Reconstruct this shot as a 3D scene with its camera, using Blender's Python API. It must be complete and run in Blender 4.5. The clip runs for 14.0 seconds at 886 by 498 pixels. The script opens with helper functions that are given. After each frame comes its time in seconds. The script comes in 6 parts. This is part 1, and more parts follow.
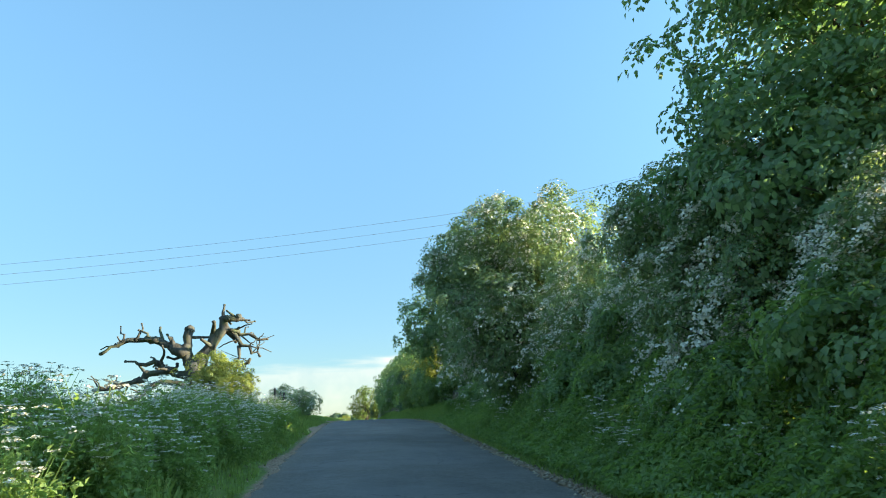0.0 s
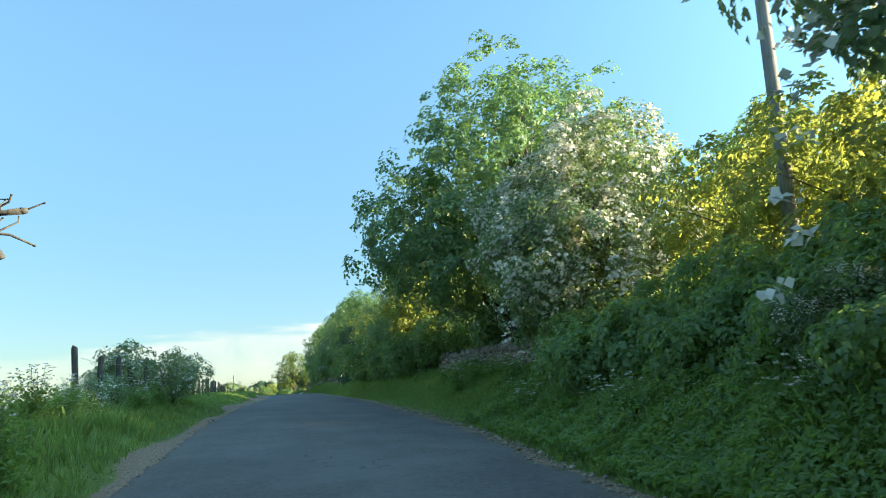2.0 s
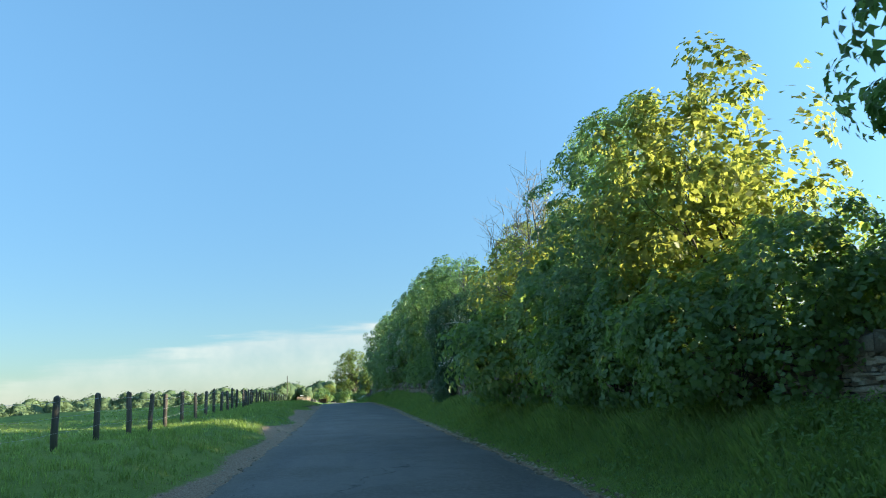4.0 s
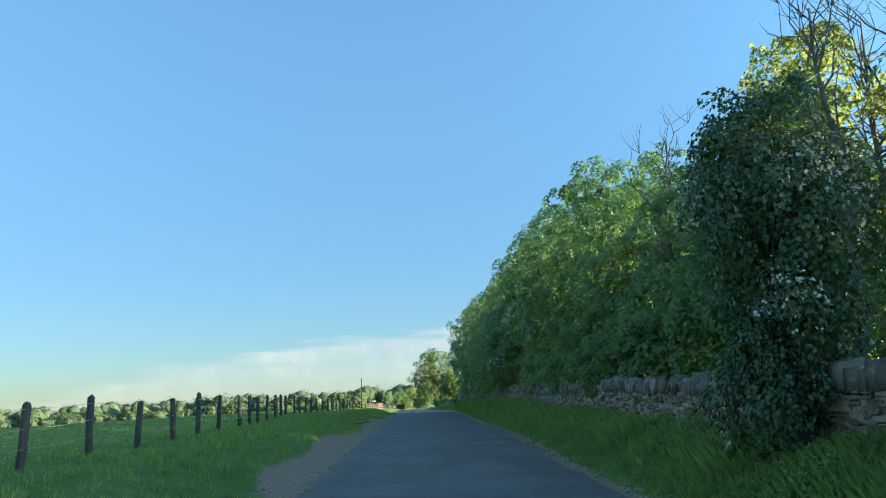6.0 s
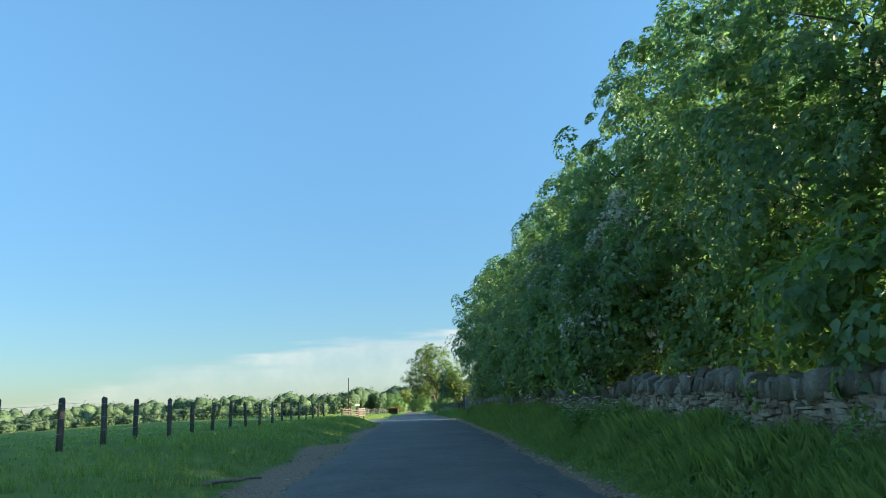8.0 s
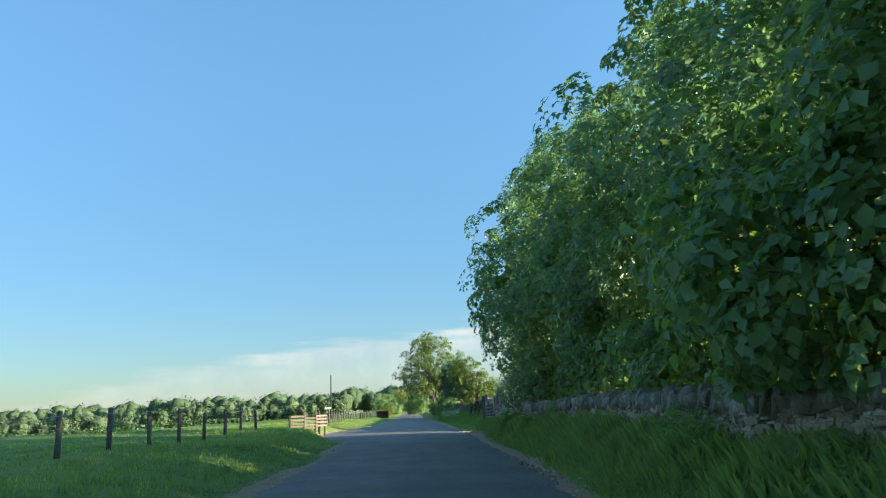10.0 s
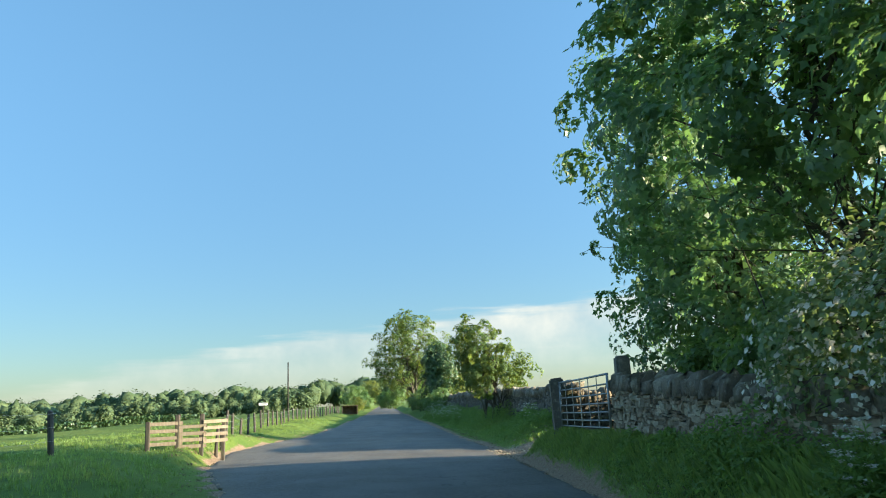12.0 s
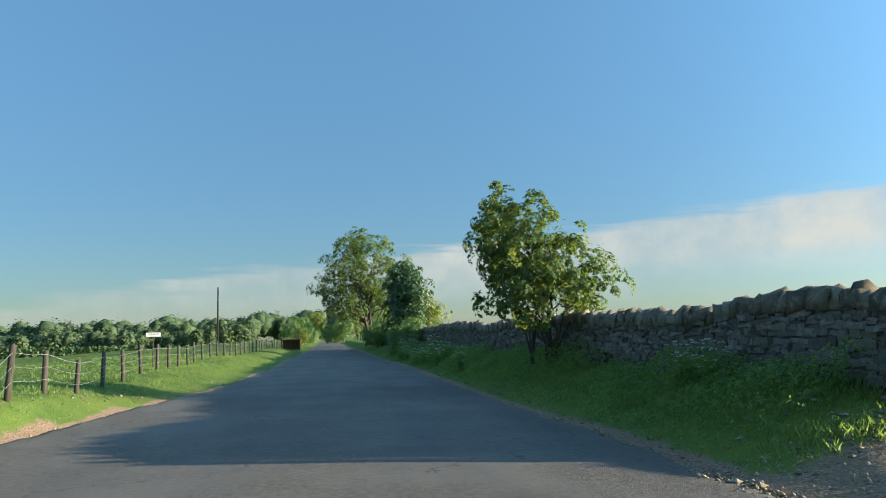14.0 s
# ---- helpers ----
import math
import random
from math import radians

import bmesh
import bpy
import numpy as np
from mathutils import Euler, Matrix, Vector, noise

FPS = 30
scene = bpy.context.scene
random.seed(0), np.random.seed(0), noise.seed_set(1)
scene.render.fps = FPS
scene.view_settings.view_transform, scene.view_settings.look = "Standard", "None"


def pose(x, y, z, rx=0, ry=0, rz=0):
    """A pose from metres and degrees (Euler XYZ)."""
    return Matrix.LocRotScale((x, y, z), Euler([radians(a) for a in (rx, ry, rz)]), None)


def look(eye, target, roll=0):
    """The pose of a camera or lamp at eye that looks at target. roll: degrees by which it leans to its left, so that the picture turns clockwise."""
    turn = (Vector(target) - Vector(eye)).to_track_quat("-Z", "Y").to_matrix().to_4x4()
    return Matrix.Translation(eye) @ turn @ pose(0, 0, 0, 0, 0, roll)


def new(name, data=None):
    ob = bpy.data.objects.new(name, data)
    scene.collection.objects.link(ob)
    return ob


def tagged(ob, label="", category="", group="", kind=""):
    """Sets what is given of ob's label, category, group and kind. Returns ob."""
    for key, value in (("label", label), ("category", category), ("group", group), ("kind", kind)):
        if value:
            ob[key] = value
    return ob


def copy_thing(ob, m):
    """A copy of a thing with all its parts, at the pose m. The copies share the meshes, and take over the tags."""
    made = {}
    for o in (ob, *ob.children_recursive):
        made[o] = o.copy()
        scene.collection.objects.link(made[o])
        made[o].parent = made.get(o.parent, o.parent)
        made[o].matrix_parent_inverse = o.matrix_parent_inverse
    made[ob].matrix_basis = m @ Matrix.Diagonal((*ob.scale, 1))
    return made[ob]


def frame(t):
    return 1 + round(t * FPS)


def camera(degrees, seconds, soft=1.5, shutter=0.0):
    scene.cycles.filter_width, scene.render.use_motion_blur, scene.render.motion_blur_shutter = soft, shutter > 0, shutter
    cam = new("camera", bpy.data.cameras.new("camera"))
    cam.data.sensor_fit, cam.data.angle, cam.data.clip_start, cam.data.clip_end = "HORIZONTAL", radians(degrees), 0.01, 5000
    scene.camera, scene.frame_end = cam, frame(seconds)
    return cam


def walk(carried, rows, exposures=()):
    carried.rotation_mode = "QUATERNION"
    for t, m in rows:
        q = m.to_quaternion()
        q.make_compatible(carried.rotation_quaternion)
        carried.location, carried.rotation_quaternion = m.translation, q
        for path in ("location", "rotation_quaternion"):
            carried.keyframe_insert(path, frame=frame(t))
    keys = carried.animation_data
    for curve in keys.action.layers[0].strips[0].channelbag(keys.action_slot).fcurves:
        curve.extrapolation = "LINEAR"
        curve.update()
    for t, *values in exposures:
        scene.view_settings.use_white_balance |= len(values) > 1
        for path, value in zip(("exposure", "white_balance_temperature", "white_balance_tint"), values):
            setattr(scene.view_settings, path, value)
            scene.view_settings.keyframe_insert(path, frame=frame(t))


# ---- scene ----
cam = camera(60.5, 14.0, soft=1.0, shutter=0.04)
PATH = [
    (0, (-2.69, 1.394, 1.613), (-2.439, 3.32, 2.087), -2.0),
    (0.5, (-2.506, 7.846, 1.939), (-2.247, 9.771, 2.416), -1.8),
    (1, (-2.339, 14.331, 2.236), (-2.071, 16.261, 2.686), -1.8),
    (1.5, (-2.203, 20.714, 2.562), (-1.837, 22.638, 2.969), -2.4),
    (2, (-2.103, 27.245, 2.956), (-1.67, 29.16, 3.339), -2.5),
    (2.5, (-1.96, 33.935, 3.346), (-1.527, 35.851, 3.726), -2.7),
    (3, (-1.785, 40.64, 3.764), (-1.413, 42.567, 4.146), -2.3),
    (3.2, (-1.715, 43.321, 3.932), (-1.343, 45.249, 4.314), -2.3),
    (5.3, (-0.848, 71.649, 4.692), (-0.762, 73.606, 5.096), -2.2),
    (5.5, (-0.819, 73.997, 4.75), (-0.736, 75.953, 5.157), -2.2),
    (6, (-0.772, 79.832, 4.884), (-0.694, 81.789, 5.289), -1.9),
    (6.5, (-0.73, 85.802, 5.053), (-0.651, 87.759, 5.46), -1.9),
    (7, (-0.708, 91.886, 5.184), (-0.612, 93.842, 5.59), -1.9),
    (7.5, (-0.651, 98.152, 5.239), (-0.557, 100.108, 5.648), -1.6),
    (8, (-0.457, 104.423, 5.292), (-0.371, 106.379, 5.702), -1.8),
    (8.5, (-0.264, 110.826, 5.371), (-0.187, 112.782, 5.781), -1.9),
    (8.7, (-0.187, 113.388, 5.402), (-0.11, 115.344, 5.812), -1.9),
    (10.8, (0.197, 141.443, 5.763), (0.304, 143.398, 6.175), -1.9),
    (11, (0.167, 143.693, 5.771), (0.279, 145.646, 6.185), -1.9),
    (11.5, (0.061, 149.254, 5.792), (0.196, 151.205, 6.207), -2.4),
    (12, (-0.15, 154.685, 5.845), (0.013, 156.64, 6.234), -2.3),
    (12.5, (-0.39, 159.692, 5.848), (-0.065, 161.63, 6.223), -3.2),
    (13, (-0.585, 164.246, 5.837), (-0.262, 166.191, 6.17), -2.6),
    (13.2, (-0.649, 165.893, 5.832), (-0.335, 167.844, 6.141), -1.8),
    (13.5, (-0.742, 168.232, 5.821), (-0.431, 170.187, 6.104), -2.1),
    (14, (-0.817, 171.552, 5.783), (-0.513, 173.516, 6.004), -1.4),
]
EXPOSURES = [(0, 2.08, 7300, 4), (1.0, 1.96, 7300, 4), (1.5, 2.08, 7400, 4), (2.4, 2.13, 7300, 4), (3.0, 1.98, 7000, 4), (5.3, 1.73, 6550, 4), (8.7, 1.68, 6500, 4), (11.0, 1.68, 6700, 4), (13.0, 1.73, 6900, 4), (14.0, 1.2, 6600, 4)]
walk(cam, [(t, look(eye, target, roll)) for t, eye, target, roll in PATH], EXPOSURES)

# ---- light, sky, exposure ----
SUN_EL, SUN_AZ = radians(10.8), math.atan2(0.975, -0.22)
world = bpy.data.worlds.new("sky")
scene.world = world
world.use_nodes = True
wt = world.node_tree
wt.nodes.clear()


def wnode(kind, **values):
    n = wt.nodes.new(kind)
    for k, v in values.items():
        n.inputs[k].default_value = v
    return n


sky = wt.nodes.new("ShaderNodeTexSky")
sky.sky_type, sky.sun_disc = "NISHITA", False
sky.sun_elevation, sky.sun_rotation = SUN_EL, SUN_AZ
sky.air_density, sky.dust_density, sky.ozone_density = 1.0, 0.3, 3.0
wcoord = wt.nodes.new("ShaderNodeTexCoord")
wsep = wt.nodes.new("ShaderNodeSeparateXYZ")
wt.links.new(wcoord.outputs["Generated"], wsep.inputs[0])


def wmath(op, a, b=None, c=None):
    n = wt.nodes.new("ShaderNodeMath")
    n.operation = op
    for i, v in enumerate((a, b, c)):
        if v is None:
            continue
        if isinstance(v, (int, float)):
            n.inputs[i].default_value = v
        else:
            wt.links.new(v, n.inputs[i])
    return n.outputs[0]


# a low bank of stratus along the horizon, higher towards the right, with streaked edges
flat = wt.nodes.new("ShaderNodeVectorMath")
flat.operation = "MULTIPLY"
flat.inputs[1].default_value = (1.0, 1.0, 9.0)
wt.links.new(wcoord.outputs["Generated"], flat.inputs[0])
wn = wnode("ShaderNodeTexNoise", Scale=6.5, Detail=9.0, Roughness=0.55)
wt.links.new(flat.outputs[0], wn.inputs["Vector"])
top = wmath("MULTIPLY_ADD", wsep.outputs["X"], 0.115, 0.092)
top = wmath("MINIMUM", top, wmath("MULTIPLY_ADD", wsep.outputs["X"], 0.2, 0.112))
top = wmath("MAXIMUM", top, 0.012)
top = wmath("MINIMUM", top, 0.158)
edge = wmath("SUBTRACT", top, wsep.outputs["Z"])
edge = wmath("ADD", edge, wmath("MULTIPLY", wmath("SUBTRACT", wn.outputs["Fac"], 0.5), 0.065))
cloud = wt.nodes.new("ShaderNodeMapRange")
cloud.interpolation_type = "SMOOTHSTEP"
cloud.inputs["From Min"].default_value, cloud.inputs["From Max"].default_value = -0.008, 0.014
cloud.inputs["To Max"].default_value = 0.82
wt.links.new(edge, cloud.inputs["Value"])
wn2 = wnode("ShaderNodeTexNoise", Scale=9.0, Detail=5.0, Roughness=0.6)
wt.links.new(wcoord.outputs["Generated"], wn2.inputs["Vector"])
cloud_fac = wmath("MULTIPLY", cloud.outputs["Result"], wmath("MULTIPLY_ADD", wn2.outputs["Fac"], 1.5, 0.12))
thin = wnode("ShaderNodeMapRange", **{"From Min": 0.03, "From Max": 0.1, "To Min": 0.42, "To Max": 1.0})
wt.links.new(wsep.outputs["Z"], thin.inputs["Value"])
under_bank = wnode("ShaderNodeMapRange", **{"From Min": 0.05, "From Max": 0.1, "To Min": 1.0, "To Max": 0.3})
wt.links.new(edge, under_bank.inputs["Value"])
cloud_fac = wmath("MULTIPLY", cloud_fac, wmath("MULTIPLY", thin.outputs["Result"], under_bank.outputs["Result"]))
cloud_fac = wmath("MINIMUM", cloud_fac, 1.0)
wmix = wt.nodes.new("ShaderNodeMix")
wmix.data_type = "RGBA"
wt.links.new(cloud_fac, wmix.inputs["Factor"])
# the clear sky pales less towards the horizon than pure air would
deep = wt.nodes.new("ShaderNodeMapRange")
deep.interpolation_type = "SMOOTHSTEP"
deep.inputs["From Min"].default_value, deep.inputs["From Max"].default_value = 0.0, 0.6
wt.links.new(wsep.outputs["Z"], deep.inputs["Value"])
tone = wt.nodes.new("ShaderNodeMix")
tone.data_type = "RGBA"
tone.inputs["A"].default_value, tone.inputs["B"].default_value = (0.6, 0.7, 0.84, 1), (1.3, 1.52, 1.54, 1)
wt.links.new(deep.outputs["Result"], tone.inputs["Factor"])
clear = wt.nodes.new("ShaderNodeVectorMath")
clear.operation = "MULTIPLY"
wt.links.new(sky.outputs[0], clear.inputs[0])
wt.links.new(tone.outputs["Result"], clear.inputs[1])
# and brightens towards the low sun
to_sun = wt.nodes.new("ShaderNodeVectorMath")
to_sun.operation = "DOT_PRODUCT"
to_sun.inputs[1].default_value = (0.975 * math.cos(SUN_EL), -0.22 * math.cos(SUN_EL), math.sin(SUN_EL))
wt.links.new(wcoord.outputs["Generated"], to_sun.inputs[0])
near_sun = wmath("MAXIMUM", to_sun.outputs["Value"], 0.0)
aureole = wmath("ADD", wmath("MULTIPLY_ADD", to_sun.outputs["Value"], 0.3, 0.97), wmath("MULTIPLY", wmath("POWER", near_sun, 4.0), 2.6))
sunward = wt.nodes.new("ShaderNodeVectorMath")
sunward.operation = "SCALE"
wt.links.new(clear.outputs[0], sunward.inputs[0])
wt.links.new(aureole, sunward.inputs["Scale"])
wt.links.new(sunward.outputs[0], wmix.inputs["A"])
white = wt.nodes.new("ShaderNodeMix")
white.data_type = "RGBA"
white.inputs["A"].default_value, white.inputs["B"].default_value = (2.6, 2.8, 2.9, 1), (3.6, 3.55, 3.4, 1)
shade_of = wnode("ShaderNodeMapRange", **{"From Min": 0.35, "From Max": 0.65})
wt.links.new(wn2.outputs["Fac"], shade_of.inputs["Value"])
wt.links.new(shade_of.outputs["Result"], white.inputs["Factor"])
wt.links.new(white.outputs["Result"], wmix.inputs["B"])
bg = wnode("ShaderNodeBackground", Strength=0.0885)
wt.links.new(wmix.outputs["Result"], bg.inputs["Color"])
wo = wt.nodes.new("ShaderNodeOutputWorld")
wt.links.new(bg.outputs[0], wo.inputs["Surface"])

sun_data = bpy.data.lights.new("sun", "SUN")
sun_data.energy, sun_data.angle, sun_data.color = 5.0, radians(0.6), (1.0, 0.86, 0.66)
sun = new("sun", sun_data)
sun.matrix_world = look((0.975 * 50, -0.22 * 50, 50 * math.tan(SUN_EL)), (0, 0, 0))


# ---- materials ----
class Mat:
    """A node material in the making."""

    def __init__(self, name):
        self.m = bpy.data.materials.new(name)
        self.m.use_nodes = True
        self.t = self.m.node_tree
        self.t.nodes.clear()
        self.out = self.t.nodes.new("ShaderNodeOutputMaterial")

    def node(self, kind, **values):
        n = self.t.nodes.new(kind)
        for k, v in values.items():
            self.set(n.inputs[k.replace("_", " ")], v)
        return n

    def set(self, socket, v):
        if isinstance(v, bpy.types.NodeSocket):
            self.t.links.new(v, socket)
        else:
            socket.default_value = v

    def coord(self):
        return self.t.nodes.new("ShaderNodeTexCoord").outputs["Object"]

    def place(self):
        return self.t.nodes.new("ShaderNodeNewGeometry").outputs["Position"]

    def noise(self, scale, detail=4.0, rough=0.55, vector=None):
        n = self.node("ShaderNodeTexNoise", Scale=scale, Detail=detail, Roughness=rough)
        self.set(n.inputs["Vector"], vector if vector is not None else self.place())
        return n.outputs["Fac"]

    def ramp(self, fac, *stops):
        n = self.t.nodes.new("ShaderNodeValToRGB")
        self.set(n.inputs[0], fac)
        els = n.color_ramp.elements
        while len(els) < len(stops):
            els.new(0.5)
        for e, (p, c) in zip(els, stops):
            e.position, e.color = p, (*c, 1)
        return n.outputs["Color"]

    def mix(self, fac, a, b, how="MIX"):
        n = self.t.nodes.new("ShaderNodeMix")
        n.data_type, n.blend_type = "RGBA", how
        self.set(n.inputs["Factor"], fac)
        for k, v in (("A", a), ("B", b)):
            self.set(n.inputs[k], (*v, 1) if isinstance(v, tuple) else v)
        return n.outputs["Result"]

    def math(self, op, a, b=0.0):
        n = self.t.nodes.new("ShaderNodeMath")
        n.operation = op
        self.set(n.inputs[0], a)
        self.set(n.inputs[1], b)
        return n.outputs[0]

    def rng(self, v, a, b, c=0.0, d=1.0):
        n = self.node("ShaderNodeMapRange", From_Min=a, From_Max=b, To_Min=c, To_Max=d)
        self.set(n.inputs["Value"], v)
        return n.outputs["Result"]

    def bump(self, height, strength, distance):
        n = self.node("ShaderNodeBump", Strength=strength, Distance=distance)
        self.set(n.inputs["Height"], height)
        return n.outputs["Normal"]

    def island(self):
        return self.t.nodes.new("ShaderNodeNewGeometry").outputs["Random Per Island"]

    def attribute(self, name):
        n = self.t.nodes.new("ShaderNodeAttribute")
        n.attribute_name = name
        return n.outputs["Fac"]

    def random(self):
        return self.t.nodes.new("ShaderNodeObjectInfo").outputs["Random"]

    def shade(self, color, rough=0.8, normal=None, metal=0.0, spec=0.5, through_color=None, through_fac=0.0):
        p = self.node("ShaderNodeBsdfPrincipled")
        self.set(p.inputs["Base Color"], (*color, 1) if isinstance(color, tuple) else color)
        self.set(p.inputs["Roughness"], rough)
        p.inputs["Metallic"].default_value = metal
        p.inputs["Specular IOR Level"].default_value = spec
        if normal is not None:
            self.set(p.inputs["Normal"], normal)
        last = p.outputs[0]
        if through_fac:
            tr = self.node("ShaderNodeBsdfTranslucent")
            self.set(tr.inputs["Color"], through_color if through_color is not None else color)
            ms = self.t.nodes.new("ShaderNodeMixShader")
            ms.inputs[0].default_value = through_fac
            self.t.links.new(last, ms.inputs[1])
            self.t.links.new(tr.outputs[0], ms.inputs[2])
            last = ms.outputs[0]
        self.t.links.new(last, self.out.inputs["Surface"])
        return self.m


def leaf_material(name, dark, mid, light, glow, spec=0.35, rough=0.5, through_fac=0.38):
    m = Mat(name)
    r = m.island()
    patch = m.rng(m.noise(1.5, 3.0), 0.3, 0.7)
    v = m.math("ADD", m.math("MULTIPLY", r, 0.42), m.math("MULTIPLY", patch, 0.52))
    col = m.ramp(v, (0.15, dark), (0.5, mid), (0.88, light))
    vein = m.noise(28.0, 2.0)
    col = m.mix(m.math("MULTIPLY", vein, 0.35), col, tuple(c * 0.6 for c in dark))
    tc = m.mix(r, tuple(c * 0.75 for c in glow), glow)
    return m.shade(col, rough, None, 0.0, spec, tc, through_fac)


def bark_material(name, dark, light, scale=9.0):
    m = Mat(name)
    st = m.node("ShaderNodeMapping", Scale=(1.0, 1.0, 0.22))
    m.set(st.inputs["Vector"], m.coord())
    grain = m.noise(scale, 6.0, 0.65, st.outputs[0])
    moss = m.noise(1.3, 3.0)
    col = m.ramp(grain, (0.3, dark), (0.7, light))
    col = m.mix(m.rng(moss, 0.5, 0.75), col, (0.075, 0.09, 0.04))
    return m.shade(col, 0.9, m.bump(grain, 0.8, 0.03), 0.0, 0.2)


SYC_LEAF = leaf_material("sycamore_leaf", (0.09, 0.16, 0.068), (0.185, 0.29, 0.125), (0.3, 0.41, 0.175), (0.26, 0.45, 0.12), 0.6, 0.4, 0.44)
HAW_LEAF = leaf_material("hawthorn_leaf", (0.11, 0.175, 0.08), (0.2, 0.285, 0.13), (0.32, 0.4, 0.19), (0.32, 0.43, 0.12), 0.45, 0.45, 0.4)
BUSH_LEAF = leaf_material("bush_leaf", (0.085, 0.155, 0.06), (0.17, 0.275, 0.11), (0.28, 0.39, 0.16), (0.36, 0.52, 0.1), 0.55, 0.4, 0.48)
# Yellower leaf: the sun shining on and through it is partly in the colour.
YELLOW_LEAF = leaf_material("sunlit_young_leaf", (0.1, 0.14, 0.045), (0.18, 0.23, 0.07), (0.28, 0.32, 0.1), (0.46, 0.5, 0.1), 0.4, 0.5, 0.55)
IVY_LEAF = leaf_material("ivy_leaf", (0.042, 0.088, 0.035), (0.078, 0.142, 0.052), (0.13, 0.195, 0.07), (0.15, 0.25, 0.037), 0.5, 0.4, 0.2)
ASH_LEAF = leaf_material("ash_leaf", (0.068, 0.12, 0.038), (0.12, 0.188, 0.053), (0.18, 0.24, 0.075), (0.338, 0.413, 0.075), 0.3, 0.55, 0.4)
# Greyer leaf: some haze of distance is mixed into its colour.
FAR_LEAF = leaf_material("far_leaf", (0.066, 0.108, 0.05), (0.108, 0.155, 0.07), (0.155, 0.2, 0.09), (0.2, 0.26, 0.07), 0.2, 0.7, 0.2)
HERB_LEAF = leaf_material("herb_leaf", (0.12, 0.19, 0.07), (0.19, 0.29, 0.105), (0.29, 0.38, 0.14), (0.36, 0.54, 0.08), 0.3, 0.55, 0.45)
GRASS = leaf_material("grass_blade", (0.1, 0.155, 0.05), (0.185, 0.27, 0.08), (0.29, 0.38, 0.115), (0.42, 0.56, 0.1), 0.35, 0.5, 0.48)
DRY_GRASS = leaf_material("dry_grass_blade", (0.17, 0.13, 0.07), (0.27, 0.21, 0.12), (0.36, 0.29, 0.17), (0.3, 0.24, 0.12), 0.2, 0.8, 0.25)

_m = Mat("blossom")
_r = _m.island()
BLOSSOM = _m.shade(_m.ramp(_r, (0.0, (0.55, 0.52, 0.4)), (0.6, (0.72, 0.69, 0.57)), (1.0, (0.84, 0.81, 0.7))), 0.7, None, 0.0, 0.2, (0.7, 0.69, 0.6, 1.0), 0.18)

BARK = bark_material("bark", (0.05, 0.042, 0.033), (0.145, 0.125, 0.1))
DEAD_BARK = bark_material("dead_bark", (0.034, 0.033, 0.029), (0.098, 0.098, 0.084), 6.0)
TWIG = bark_material("grey_twig", (0.11, 0.1, 0.085), (0.26, 0.24, 0.2))


def wood_material(name, dark, light, moss=(0.1, 0.11, 0.06)):
    m = Mat(name)
    st = m.node("ShaderNodeMapping", Scale=(1.0, 1.0, 0.06))
    m.set(st.inputs["Vector"], m.coord())
    grain = m.noise(32.0, 5.0, 0.6, st.outputs[0])
    col = m.ramp(grain, (0.3, dark), (0.72, light))
    col = m.mix(m.rng(m.noise(3.0, 4.0), 0.5, 0.8, 0.0, 0.7), col, moss)
    col = m.mix(m.math("MULTIPLY", m.random(), 0.35), col, tuple(0.55 * c for c in dark))
    return m.shade(col, 0.85, m.bump(grain, 0.5, 0.01), 0.0, 0.25)


POST_WOOD = wood_material("weathered_post", (0.05, 0.042, 0.034), (0.13, 0.11, 0.088))
RAIL_WOOD = wood_material("new_rail", (0.16, 0.128, 0.092), (0.3, 0.245, 0.18), (0.2, 0.17, 0.1))
# Near-black: the far pole's silhouette is put into the colour.
SILHOUETTE_WOOD = wood_material("silhouette_wood", (0.018, 0.016, 0.014), (0.05, 0.044, 0.038), (0.03, 0.03, 0.02))
POLE_WOOD = wood_material("pole_wood", (0.2, 0.185, 0.17), (0.36, 0.34, 0.31), (0.12, 0.12, 0.08))


def stone_material(name, a, b, c, lichen=0.5, per_island=False, moss=0.45):
    m = Mat(name)
    r = m.island() if per_island else m.random()
    base = m.ramp(r, (0.0, a), (0.5, b), (1.0, c))
    fine = m.noise(26.0, 6.0, 0.65)
    col = m.mix(m.rng(fine, 0.35, 0.7, 0.0, 0.55), base, tuple(0.5 * v for v in a))
    li = m.noise(7.0, 5.0, 0.6)
    col = m.mix(m.rng(li, 0.54, 0.68, 0.0, lichen), col, (0.45, 0.43, 0.34))
    green = m.noise(1.7, 4.0)
    col = m.mix(m.rng(green, 0.46 if moss > 0.5 else 0.56, 0.72, 0.0, moss), col, (0.115, 0.125, 0.05))
    h = m.math("ADD", fine, m.noise(80.0, 3.0))
    return m.shade(col, 0.92, m.bump(h, 0.7, 0.012), 0.0, 0.2)


STONE = stone_material("drystone", (0.2, 0.15, 0.1), (0.37, 0.29, 0.2), (0.54, 0.45, 0.32))
STONE_REST = stone_material("drystone_far", (0.2, 0.15, 0.1), (0.37, 0.29, 0.2), (0.54, 0.45, 0.32), 0.5, True)
COPE = stone_material("coping_stone", (0.16, 0.13, 0.095), (0.25, 0.21, 0.155), (0.36, 0.31, 0.24), 0.4, moss=0.5)
COPE_REST = stone_material("coping_far", (0.16, 0.13, 0.095), (0.25, 0.21, 0.155), (0.36, 0.31, 0.24), 0.4, True, 0.5)
BROWN_STONE = stone_material("brown_drystone", (0.115, 0.1, 0.083), (0.19, 0.168, 0.14), (0.29, 0.26, 0.22), 0.3, moss=0.3)
